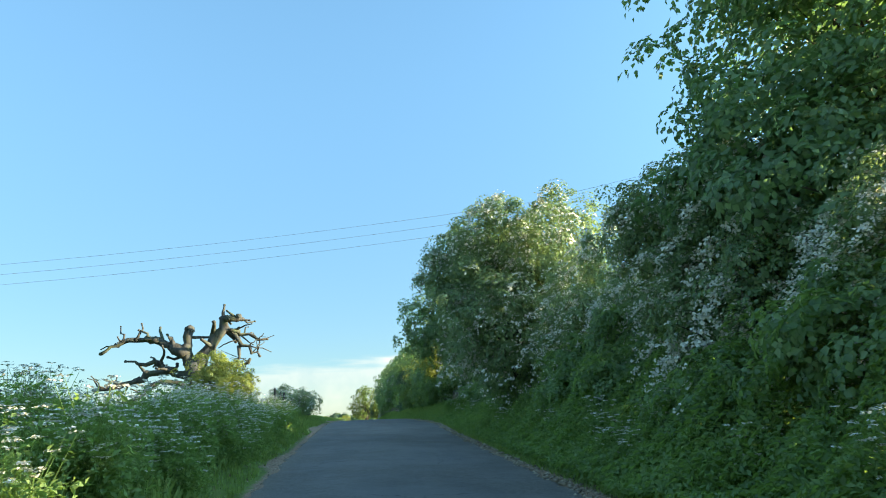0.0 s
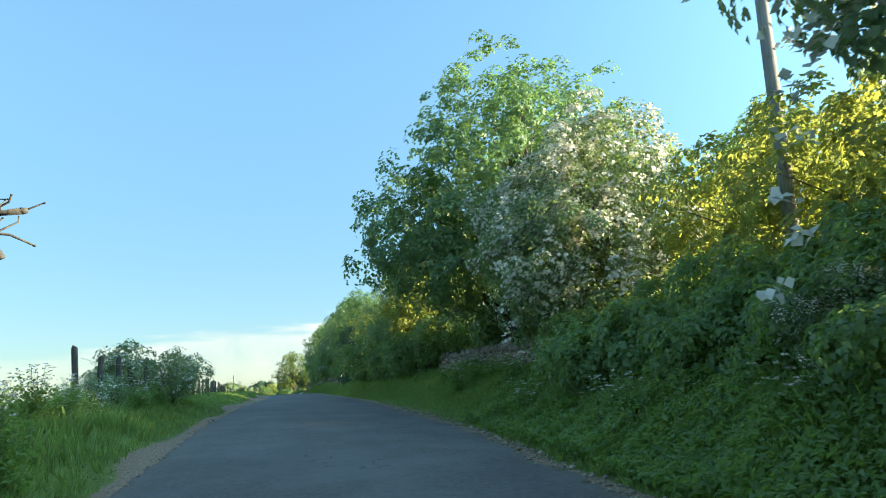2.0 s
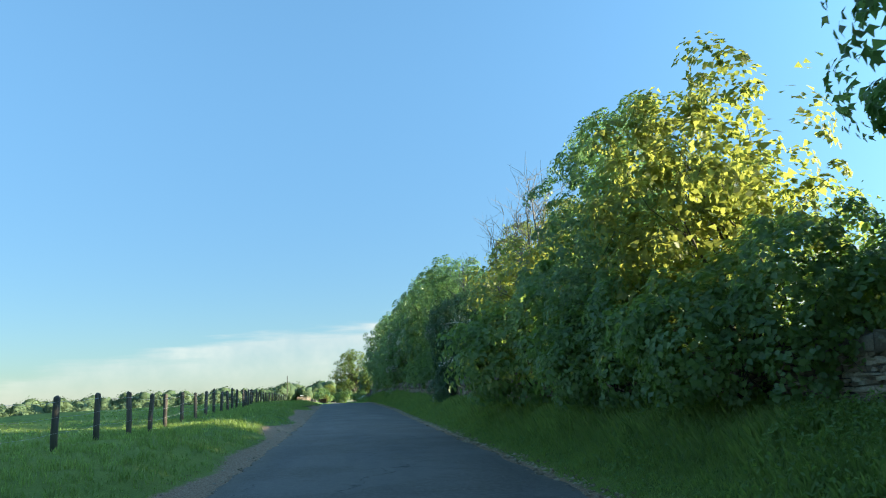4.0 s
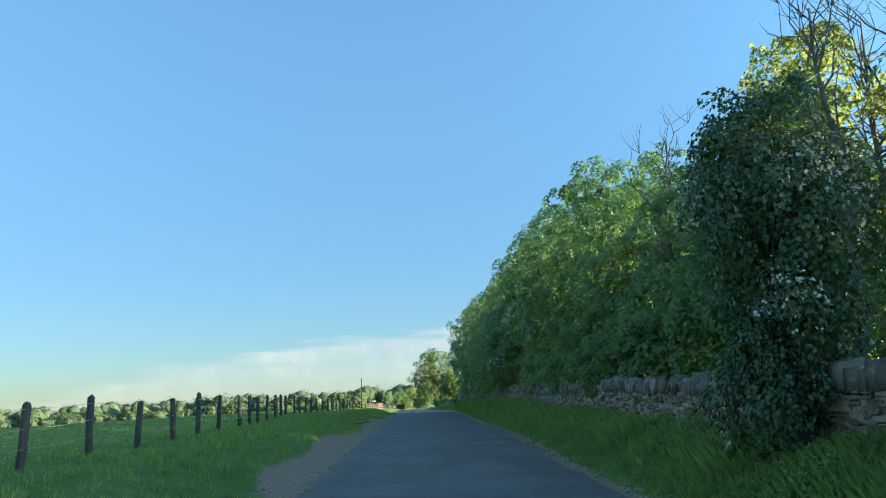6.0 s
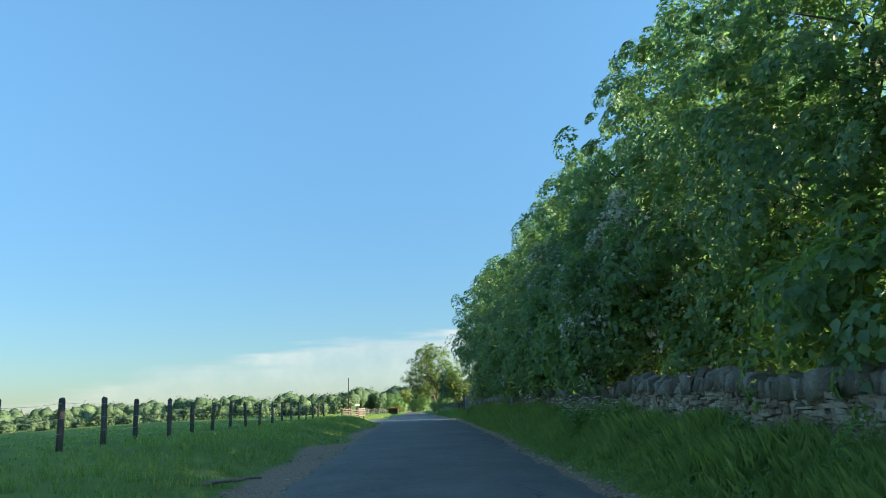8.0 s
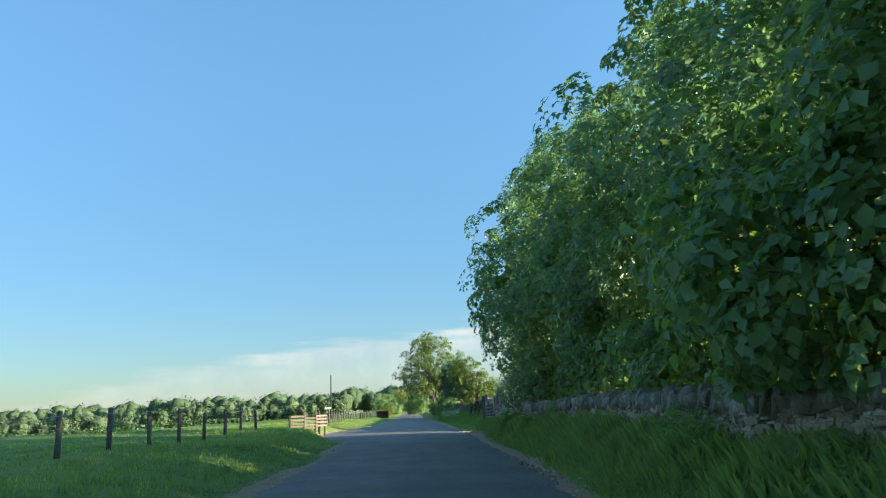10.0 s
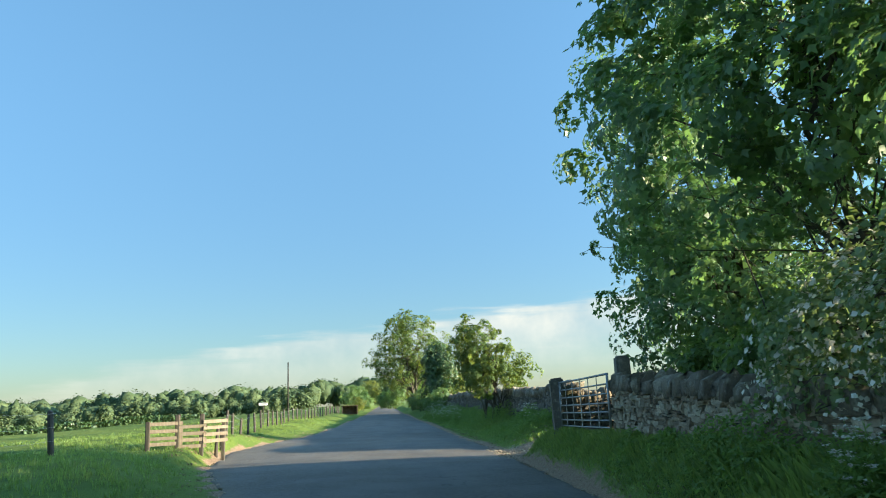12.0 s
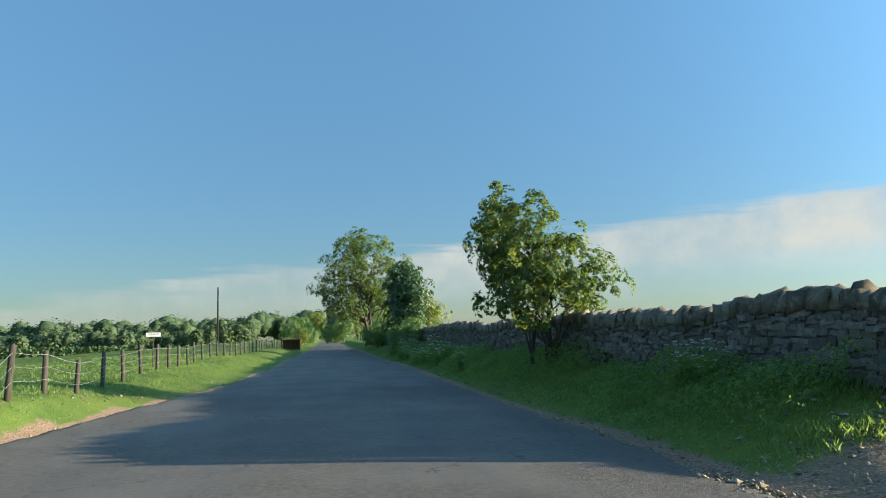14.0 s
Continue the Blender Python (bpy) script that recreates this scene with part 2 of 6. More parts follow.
BROWN_REST = stone_material("brown_drystone_far", (0.115, 0.1, 0.083), (0.19, 0.168, 0.14), (0.29, 0.26, 0.22), 0.3, True, 0.3)
PALE_STONE = stone_material("pale_slab", (0.3, 0.29, 0.26), (0.36, 0.34, 0.31), (0.42, 0.4, 0.36), 0.5, moss=0.2)
GATE_STONE = stone_material("gatepost_stone", (0.15, 0.132, 0.108), (0.2, 0.178, 0.145), (0.24, 0.215, 0.178), 0.5)
# Darker than the stones: the shade in the gaps is put into this colour.
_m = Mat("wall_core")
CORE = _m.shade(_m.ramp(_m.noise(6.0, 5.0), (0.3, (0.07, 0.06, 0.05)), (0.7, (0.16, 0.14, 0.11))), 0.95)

_m = Mat("galvanised_steel")
_n = _m.noise(14.0, 5.0)
STEEL = _m.shade(_m.ramp(_n, (0.3, (0.24, 0.25, 0.25)), (0.7, (0.42, 0.43, 0.43))), _m.rng(_n, 0.3, 0.7, 0.38, 0.6), None, 0.75, 0.5)
_m = Mat("fence_wire")
WIRE = _m.shade((0.34, 0.34, 0.33), 0.6, None, 0.2)
_m = Mat("cable")
CABLE = _m.shade((0.12, 0.125, 0.13), 0.6)
_m = Mat("porcelain")
PORCELAIN = _m.shade((0.5, 0.48, 0.44), 0.3)
_m = Mat("sign_white")
SIGN = _m.shade(_m.ramp(_m.noise(5.0, 4.0), (0.3, (0.62, 0.62, 0.6)), (0.7, (0.8, 0.8, 0.78))), 0.5)
_m = Mat("rusty_sheet")
_n = _m.noise(3.0, 6.0)
RUST = _m.shade(_m.ramp(_n, (0.3, (0.09, 0.06, 0.04)), (0.6, (0.16, 0.115, 0.075)), (0.8, (0.22, 0.175, 0.12))), 0.85)

# asphalt: aggregate, patches, paler worn edges, fine cracks
_m = Mat("asphalt")
_p = _m.place()
_ag = _m.noise(70.0, 4.0, 0.75, _p)
_st = _m.node("ShaderNodeMapping", Scale=(1.0, 0.16, 1.0))
_m.set(_st.inputs["Vector"], _p)
_track = _m.noise(1.1, 4.0, 0.55, _st.outputs[0])
_pa = _m.noise(0.5, 5.0, 0.6, _p)
_col = _m.ramp(_ag, (0.25, (0.08, 0.076, 0.07)), (0.55, (0.19, 0.168, 0.138)), (0.8, (0.38, 0.34, 0.28)))
_mo = _m.noise(11.0, 5.0, 0.65, _p)
_col = _m.mix(_m.rng(_mo, 0.38, 0.62, 0.0, 0.6), _col, (0.085, 0.077, 0.066))
_sp = _m.noise(26.0, 3.0, 0.6, _p)
_col = _m.mix(_m.rng(_sp, 0.6, 0.74, 0.0, 0.6), _col, (0.36, 0.33, 0.28))
_col = _m.mix(_m.rng(_pa, 0.42, 0.6, 0.0, 0.5), _col, (0.21, 0.197, 0.175))
_col = _m.mix(_m.rng(_track, 0.45, 0.7, 0.0, 0.35), _col, (0.09, 0.09, 0.09))
_e = _m.attribute("edge")
_gr = _m.noise(9.0, 5.0, 0.6, _p)
_col = _m.mix(_m.math("MULTIPLY", _e, _m.rng(_gr, 0.35, 0.6, 0.1, 1.0)), _col, (0.2, 0.165, 0.12))
_vo = _m.node("ShaderNodeTexVoronoi", Scale=0.33)
_vo.feature = "DISTANCE_TO_EDGE"
_wob = _m.node("ShaderNodeVectorMath")
_wob.operation = "MULTIPLY_ADD"
_nv = _m.node("ShaderNodeTexNoise", Scale=1.4, Detail=4.0)
_m.set(_nv.inputs["Vector"], _p)
_m.set(_wob.inputs[0], _nv.outputs["Color"])
_wob.inputs[1].default_value = (1.6, 1.6, 0.0)
_m.set(_wob.inputs[2], _p)
_m.set(_vo.inputs["Vector"], _wob.outputs[0])
_crack = _m.rng(_vo.outputs["Distance"], 0.0, 0.006, 0.75, 0.0)
_crack = _m.math("MULTIPLY", _crack, _m.rng(_pa, 0.48, 0.56))
_col = _m.mix(_crack, _col, (0.02, 0.02, 0.02))
ASPHALT = _m.shade(_col, _m.rng(_ag, 0.2, 0.8, 0.72, 0.92), _m.bump(_m.math("ADD", _ag, _m.math("MULTIPLY", _pa, 2.0)), 0.9, 0.014), 0.0, 0.18)

# ground under the grass: turf with bare and stony soil where the mask says so
_m = Mat("turf")
_p = _m.place()
_n1, _n2, _n3 = _m.noise(0.09, 4.0, 0.55, _p), _m.noise(1.2, 5.0, 0.6, _p), _m.noise(24.0, 4.0, 0.6, _p)
_g = _m.ramp(_n2, (0.25, (0.065, 0.11, 0.024)), (0.5, (0.11, 0.175, 0.034)), (0.78, (0.175, 0.23, 0.05)))
_g = _m.mix(_m.rng(_n1, 0.38, 0.66, 0.0, 0.55), _g, (0.25, 0.28, 0.055))
_g = _m.mix(_m.rng(_n3, 0.4, 0.7, 0.0, 0.4), _g, (0.04, 0.075, 0.017))
_s = _m.ramp(_n3, (0.3, (0.17, 0.108, 0.066)), (0.55, (0.32, 0.215, 0.14)), (0.78, (0.47, 0.36, 0.26)))
_d = _m.attribute("dirt")
_d = _m.rng(_m.math("ADD", _d, _m.math("MULTIPLY", _m.math("SUBTRACT", _m.noise(3.0, 5.0, 0.65, _p), 0.5), 0.9)), 0.35, 0.6)
TURF = _m.shade(_m.mix(_d, _g, _s), 0.95, _m.bump(_m.math("ADD", _n3, _n2), 0.9, 0.04), 0.0, 0.15)


# ---- building helpers ----
def smooth(a, b, v):
    t = np.clip((np.asarray(v, float) - a) / (b - a), 0, 1)
    return t * t * (3 - 2 * t)


def line(knots):
    ks = np.array(knots, float)
    return lambda v: np.interp(v, ks[:, 0], ks[:, 1])


def wobble(x, y, f, s=0.0):
    """Smooth cheap variation, about -1 to 1."""
    return (np.sin(x * f + 1.7 * np.sin(y * f * 0.7 + s)) + np.sin(y * f * 1.3 + 2.1 * np.sin(x * f * 0.6 + 1 + s))) / 2


class Buf:
    """Vertices and faces gathered for one mesh."""

    def __init__(self):
        self.v, self.f, self.n = [], [], 0

    def add(self, verts, faces):
        self.v.append(np.asarray(verts, float).reshape(-1, 3))
        self.f.extend([[i + self.n for i in face] for face in faces])
        self.n += len(self.v[-1])

    def mesh(self, name, shaded=False):
        me = bpy.data.meshes.new(name)
        me.from_pydata(np.concatenate(self.v).tolist(), [], self.f)
        if shaded:
            me.polygons.foreach_set("use_smooth", [True] * len(me.polygons))
        me.update()
        return me


def tri_mesh(name, verts, tris, flat=False):
    """A mesh from arrays of vertices and triangles."""
    me = bpy.data.meshes.new(name)
    me.vertices.add(len(verts))
    me.vertices.foreach_set("co", np.asarray(verts, np.float32).ravel())
    n = len(tris)
    me.loops.add(3 * n)
    me.loops.foreach_set("vertex_index", np.asarray(tris, np.int32).ravel())
    me.polygons.add(n)
    me.polygons.foreach_set("loop_start", np.arange(0, 3 * n, 3, dtype=np.int32))
    if flat:
        me.polygons.foreach_set("use_smooth", np.zeros(n, bool))
    me.update(calc_edges=True)
    return me


def thing(name, label, category, at=(0, 0, 0), group="", kind="", turn=0.0):
    ob = new(name)
    ob.empty_display_size = 0.2
    ob.matrix_world = pose(*at, 0, 0, turn)
    return tagged(ob, label, category, group, kind)


def put(name, me, material, parent=None, label=""):
    """Links a mesh as one object under a thing or a part."""
    ob = new(name, me)
    if not me.materials:
        me.materials.append(material)
    if parent is not None:
        ob.parent = parent
    return tagged(ob, label)


def tube(buf, pts, radii, sides=7, cap=True):
    """A tapered tube along points."""
    pts = [Vector(p) for p in pts]
    rings = []
    side = None
    for i, p in enumerate(pts):
        d = (pts[min(i + 1, len(pts) - 1)] - pts[max(i - 1, 0)]).normalized()
        if side is None:
            side = d.orthogonal().normalized()
        side = (side - d * side.dot(d)).normalized()
        up = d.cross(side)
        rings.append([p + float(radii[i]) * (math.cos(a) * side + math.sin(a) * up) for a in (2 * math.pi * k / sides for k in range(sides))])
    faces = []
    for i in range(len(pts) - 1):
        for k in range(sides):
            a, b = i * sides + k, i * sides + (k + 1) % sides
            faces.append([a, b, b + sides, a + sides])
    if cap:
        faces.append(list(range(sides))[::-1])
        faces.append([(len(pts) - 1) * sides + k for k in range(sides)])
    buf.add([v for r in rings for v in r], faces)


def box(buf, size, at=(0, 0, 0), turn=None, bevel=0.0, jitter=0.0, rng=None):
    """A block with chamfered long edges, optionally uneven."""
    sx, sy, sz = (s / 2 for s in size)
    b = min(bevel, sx * 0.8, sy * 0.8)
    ring = [(sx - b, -sy), (sx, -sy + b), (sx, sy - b), (sx - b, sy), (-sx + b, sy), (-sx, sy - b), (-sx, -sy + b), (-sx + b, -sy)] if b else [(sx, -sy), (sx, sy), (-sx, sy), (-sx, -sy)]
    n = len(ring)
    vs = np.array([(x, y, -sz) for x, y in ring] + [(x, y, sz) for x, y in ring])
    if jitter:
        vs = vs + rng.normal(0, jitter, vs.shape)
    if turn is not None:
        vs = vs @ np.array(turn).T
    faces = [[k, (k + 1) % n, n + (k + 1) % n, n + k] for k in range(n)] + [list(range(n))[::-1], list(range(n, 2 * n))]
    buf.add(vs + np.array(at), faces)


# ---- the lie of the land ----
_ys = np.linspace(-60, 700, 3041)
_sl = np.interp(_ys, (-45, -40, 33.35, 75.9, 109.25, 146), (0, 0.05, 0.05, 0.021, 0.02, 0))
_zs = np.concatenate([[0], np.cumsum((_sl[1:] + _sl[:-1]) / 2 * np.diff(_ys))])
_zs -= np.interp(0, _ys, _zs)


def road_z(y):
    return np.interp(y, _ys, _zs)


left_edge = line([(-40, -4.7), (0, -4.5), (30, -4.3), (53, -4.1), (75, -3.2), (90, -2.85), (125, -2.7), (160, -2.8), (170, -3.3), (177, -5.2), (184, -6.0), (190, -5.4), (197, -4.2), (212, -3.6), (262, -2.8), (420, -2.4)])
right_edge = line([(-40, 0.2), (0, 0.6), (14, 0.9), (32, 1.6), (45, 2.35), (58, 2.4), (83, 2.3), (105, 2.5), (125, 2.4), (157, 3.1), (170, 3.3), (182, 3.3), (200, 3.0), (262, 2.4), (420, 2.2)])
wall_x = line([(-40, 4.4), (30, 5.0), (46, 8.6), (53, 7.5), (66, 5.6), (78, 4.45), (86, 4.05), (174.8, 4.15), (178.6, 5.95), (195, 5.65), (215, 5.4), (255, 4.6), (420, 4.4)])
bank = line([(-40, 0.7), (30, 0.8), (48, 1.25), (60, 1.15), (78, 0.7), (90, 0.62), (112, 0.64), (124, 0.74), (158, 0.74), (168, 0.84), (173.6, 0.76), (175.0, 0.6), (176.4, 0.12), (178.3, 0.16), (179.4, 0.5), (180.6, 0.68), (195, 0.64), (255, 0.5), (420, 0.4)])


def ground_z(x, y):
    x, y = np.asarray(x, float), np.asarray(y, float)
    z = road_z(y)
    l, r, w = left_edge(y), right_edge(y), wall_x(y)
    rise_left = 0.45 * smooth(0.1, 2.6, l - x) * (1 + 0.3 * smooth(60, 20, y) + 0.4 * smooth(164, 175, y) * smooth(192, 182, y)) - 0.12 * smooth(8, 40, l - x)
    rise_left = np.maximum(rise_left, 0.56 * smooth(0.02, 0.75, l - x) * smooth(174, 178, y) * smooth(196, 186, y) * smooth(12, 6, l - x))
    rise_right = bank(y) * (0.35 * smooth(0.0, 0.5, (x - r) / (w - r)) + 0.65 * smooth(0.2, 1.0, (x - r) / (w - r)))
    fall = 0.04 * np.clip(l - x - 13, 0, 200) * smooth(13, 40, l - x)
    off = np.maximum(l - x, x - r)
    bumps = 0.05 * wobble(x, y, 1.1) + 0.1 * wobble(x, y, 0.31, 2.0)
    under = np.where(off < -0.25, -0.09, 0.0)
    return z + np.where(x < l, rise_left, 0) + np.where(x > r, rise_right, 0) + bumps * smooth(0.1, 1.5, off) + under - fall


def at_ground(x, y, dz=0.0):
    return (x, y, float(ground_z(x, y)) + dz)


def dirt_mask(x, y):
    l, r = left_edge(y), right_edge(y)
    wide = 0.35 + 0.75 * smooth(58, 72, y) * smooth(150, 120, y) + 0.25 * smooth(25, 45, y) + 0.7 * smooth(88, 94, y) * smooth(108, 101, y)
    wide = wide * (0.75 + 0.5 * wobble(0 * y, y, 0.45))
    wide = wide * (1 - 0.7 * smooth(158, 168, y))
    left = smooth(wide, wide * 0.4, l - x) * (x < l + 0.3)
    right = smooth(0.24, 0.06, x - r) * (x > r - 0.3)
    entry = smooth(1.15, 0.8, np.hypot((x - 4.9) / 2.9, (y - 177.2) / 1.75 + 0.1 * (x - 4) / 3))
    return np.clip(np.maximum(np.maximum(left, right), entry), 0, 1)


def sheet(name, xs, ys, zfun, material, mask=None, mask_name="dirt"):
    gx, gy = np.meshgrid(xs, ys)
    gx = gx if gx.shape == gy.shape else gx
    verts = np.stack([gx, gy, zfun(gx, gy)], -1).reshape(-1, 3)
    nx, ny = len(xs), len(ys)
    i = (np.arange(ny - 1)[:, None] * nx + np.arange(nx - 1)[None]).ravel()
    tris = np.concatenate([np.stack([i, i + 1, i + nx + 1], 1), np.stack([i, i + nx + 1, i + nx], 1)])
    me = tri_mesh(name, verts, tris)
    if mask is not None:
        at = me.attributes.new(mask_name, "FLOAT", "POINT")
        at.data.foreach_set("value", np.asarray(mask(gx, gy), np.float32).ravel())
    me.polygons.foreach_set("use_smooth", [True] * len(me.polygons))
    return put(name, me, material)


out = np.geomspace(0.6, 3000, 34)
xs = np.concatenate([-13 - out[::-1], np.arange(-13, 12.01, 0.4), 12 + out])
yout = np.geomspace(1.2, 3200, 30)
ys = np.concatenate([-30 - yout[::-1], np.arange(-30, 262, 0.8), 262 + yout])
tagged(sheet("ground", xs, ys, ground_z, TURF, dirt_mask), "rough grass verge and sheep pasture with bare stony soil along the lane", "ground", kind="structure")

# the lane, with a low crown and broken edges
steps = np.arange(-30, 420, 0.3)
across = np.concatenate([[0, 0.012, 0.03, 0.06], np.linspace(0.1, 0.9, 9), [0.94, 0.97, 0.988, 1.0]])
le = left_edge(steps) + 0.07 * wobble(steps, steps, 2.3) + 0.06 * wobble(steps, steps, 6.1, 1)
re = right_edge(steps) + 0.05 * wobble(steps, steps, 2.9, 3) + 0.05 * wobble(steps, steps, 7.3, 2)
rx = le[:, None] + (re - le)[:, None] * across[None]
ry = np.repeat(steps[:, None], len(across), 1)
rz = road_z(ry) + 0.05 * (1 - (2 * across[None] - 1) ** 2) + 0.008 * wobble(rx, ry, 1.7)
rz[:, [0, -1]] -= 0.07
rv = np.stack([rx, ry, rz], -1).reshape(-1, 3)
na = len(across)
ii = (np.arange(len(steps) - 1)[:, None] * na + np.arange(na - 1)[None]).ravel()
road_me = tri_mesh("road", rv, np.concatenate([np.stack([ii, ii + 1, ii + na + 1], 1), np.stack([ii, ii + na + 1, ii + na], 1)]))
_at = road_me.attributes.new("edge", "FLOAT", "POINT")
_at.data.foreach_set("value", np.clip(np.maximum(1 - across / 0.09, 1 - (1 - across) / 0.045), 0, 1)[None].repeat(len(steps), 0).astype(np.float32).ravel())
road_me.polygons.foreach_set("use_smooth", [True] * len(road_me.polygons))
tagged(put("road", road_me, ASPHALT), "narrow grey worn asphalt lane with crumbling gritty edges", "road", kind="structure")


# ---- plants ----
def lie(nrm, along, rng):
    """Unit normals, and unit ways across them along which the leaves point."""
    nrm = nrm / np.linalg.norm(nrm, axis=1, keepdims=True)
    along = rng.normal(size=nrm.shape) if along is None else along
    along = along - nrm * (along * nrm).sum(1, keepdims=True)
    return nrm, along / np.linalg.norm(along, axis=1, keepdims=True)


def leaf_arrays(centres, normals, size, rng, slim=0.62, fold=0.25, along=None):
    """Folded kite-shaped leaves: vertices and triangles."""
    n = len(centres)
    nrm, along = lie(normals, along, rng)
    side = np.cross(nrm, along)
    s = np.broadcast_to(np.asarray(size, float), (n,))[:, None] * rng.uniform(0.65, 1.3, (n, 1))
    base, tip = centres - along * s * 0.5, centres + along * s * 0.5 - nrm * s * 0.12
    wing = centres - along * s * 0.05 + nrm * s * fold * 0.5
    v = np.stack([base, wing + side * s * slim * 0.5, tip, wing - side * s * slim * 0.5], 1).reshape(-1, 3)
    k = 4 * np.arange(n)[:, None]
    return v, np.concatenate([k + [0, 1, 2], k + [0, 2, 3]])


def palm_arrays(centres, normals, size, rng, slim=0.62, fold=0.25, along=None):
    """Lobed leaves: three pointed lobes spreading from the stalk."""
    n = len(centres)
    nrm, along = lie(normals, along, rng)
    side = np.cross(nrm, along)
    s = size * rng.uniform(0.7, 1.3, (n, 1))
    base = centres - along * s * 0.45
    vs = [base]
    for turn, ln, dip in ((-1.0, 0.78, 0.14), (-0.5, 0.55, -0.05), (0.0, 1.0, 0.12), (0.5, 0.55, -0.05), (1.0, 0.78, 0.14)):
        vs.append(base + (along * math.cos(turn) + side * math.sin(turn) - nrm * dip) * ln * s)
    k = 6 * np.arange(n)[:, None]
    return np.stack(vs, 1).reshape(-1, 3), np.concatenate([k + [0, i, i + 1] for i in (1, 2, 3, 4)])


def scrap_arrays(centres, normals, size, rng):
    """Single three-cornered leaves, for what lies deep or far."""
    n = len(centres)
    nrm, a = lie(normals, None, rng)
    b = np.cross(nrm, a)
    s = size * rng.uniform(0.6, 1.3, (n, 1))
    v = np.stack([centres - a * s * 0.5 - b * s * 0.4, centres - a * s * 0.45 + b * s * 0.45, centres + a * s * 0.6], 1).reshape(-1, 3)
    return v, np.arange(3 * n).reshape(-1, 3)


def clump_spots(blobs, clumps, rng, shell, low, back=0.0, ruffle=1.0):
    """Places of leaf clumps over and inside lumpy blobs (x, y, z, rx, ry, rz), and the way each faces out."""
    bl = np.array(blobs, float)
    weight = (bl[:, 3] * bl[:, 4] + bl[:, 3] * bl[:, 5] + bl[:, 4] * bl[:, 5]) ** 0.9
    pick = rng.choice(len(bl), clumps, p=weight / weight.sum())
    d = rng.normal(size=(clumps, 3))
    d /= np.linalg.norm(d, axis=1, keepdims=True)
    d[:, 0] = np.where((d[:, 0] > -0.1) & (rng.random(clumps) < back), -d[:, 0], d[:, 0])
    lump = 1 + ruffle * (0.3 * np.sin(5 * d[:, 0] + 3 * pick) * np.sin(4.3 * d[:, 1] + pick) + 0.12 * np.sin(9 * d[:, 2] + 7 * d[:, 0] + pick))
    r = (shell + (1.0 - shell) * rng.random(clumps) ** 0.45) * lump
    c = bl[pick, :3] + d * bl[pick, 3:] * r[:, None]
    return c[c[:, 2] > low], d[c[:, 2] > low]


def scraps(blobs, clumps, per, size, rng, spread, shell, low=0.15, ruffle=1.0):
    """Loose leaves that fill what lies deep inside a crown or far off."""
    c, d = clump_spots(blobs, clumps, rng, shell, low, 0.0, ruffle)
    p = (c[:, None] + rng.normal(size=(len(c), per, 3)) * spread).reshape(-1, 3)
    nrm = np.repeat(d * 1.2 + (0, 0, 0.7), per, 0) + rng.normal(size=p.shape) * 0.5
    ok = p[:, 2] > low
    return scrap_arrays(p[ok], nrm[ok], size, rng)


def domes(c, d, per, spread, rng, droop):
    """Spots of leaves that overlap like shingles on small domes, each dome the end of a bough facing out and up."""
    m = len(c)
    face = d * 0.75 + (0, 0, 0.5) + rng.normal(size=(m, 3)) * 0.28
    face /= np.linalg.norm(face, axis=1, keepdims=True)
    t1 = np.cross(face, rng.normal(size=(m, 3)))
    t1 /= np.linalg.norm(t1, axis=1, keepdims=True)
    t2 = np.cross(face, t1)
    wide = spread * rng.uniform(0.6, 1.5, (m, 1, 1))
    up, turn = rng.uniform(0.0, 1.0, (m, per, 1)), rng.uniform(0, 2 * np.pi, (m, per, 1))
    out = np.sqrt(1 - up ** 2) * (np.cos(turn) * t1[:, None] + np.sin(turn) * t2[:, None])
    u = out + up * face[:, None]
    p = c[:, None] + wide * (out * rng.uniform(0.7, 1.05, (m, per, 1)) + 0.75 * up * face[:, None]) - (0, 0, 1) * wide * (0.15 + droop) * (1 - up ** 2)
    nrm = 0.6 * u + 0.5 * face[:, None] + (0, 0, 0.15) + rng.normal(size=u.shape) * 0.24
    along = out + (0, 0, -0.2) + rng.normal(size=u.shape) * 0.35
    return p.reshape(-1, 3), nrm.reshape(-1, 3), along.reshape(-1, 3)


def crown_arrays(c, d, per, size, rng, spread, droop=0.0, slim=0.62, low=0.15, shoots=0, shape=leaf_arrays, stalks=None):
    """The leaves of a crown: domes at its clumps, and arching shoots that break the outline."""
    p, nrm, along = domes(c, d, per, spread, rng, droop)
    if shoots:
        i = rng.choice(len(c), shoots)
        way = d[i] * (1, 1, 0.5) + rng.normal(size=(shoots, 3)) * 0.45 + (0, 0, 0.25)
        way /= np.linalg.norm(way, axis=1, keepdims=True)
        s = np.linspace(0.05, 1.0, 11)[None, :, None] * (spread * rng.uniform(0.9, 1.7, (shoots, 1, 1)))
        q = c[i][:, None] + way[:, None] * s + rng.normal(size=(shoots, 11, 3)) * size * 0.35
        q[..., 2] -= 0.35 * s[..., 0] ** 2
        if stalks is not None:
            stalks.extend((c[i], q[:, 5], q[:, 10]))
        q = q.reshape(-1, 3)
        p, nrm = np.concatenate([p, q]), np.concatenate([nrm, rng.normal(size=q.shape) * 0.4 + (0, 0, 0.9)])
        along = np.concatenate([along, rng.normal(size=q.shape) + (0, 0, -0.6)])
    ok = p[:, 2] > low
    return shape(p[ok], nrm[ok], size, rng, slim, along=along[ok])


def merge(*parts):
    vs, ts, n = [], [], 0
    for v, t in parts:
        vs.append(v)
        ts.append(t + n)
        n += len(v)
    return np.concatenate(vs), np.concatenate(ts)


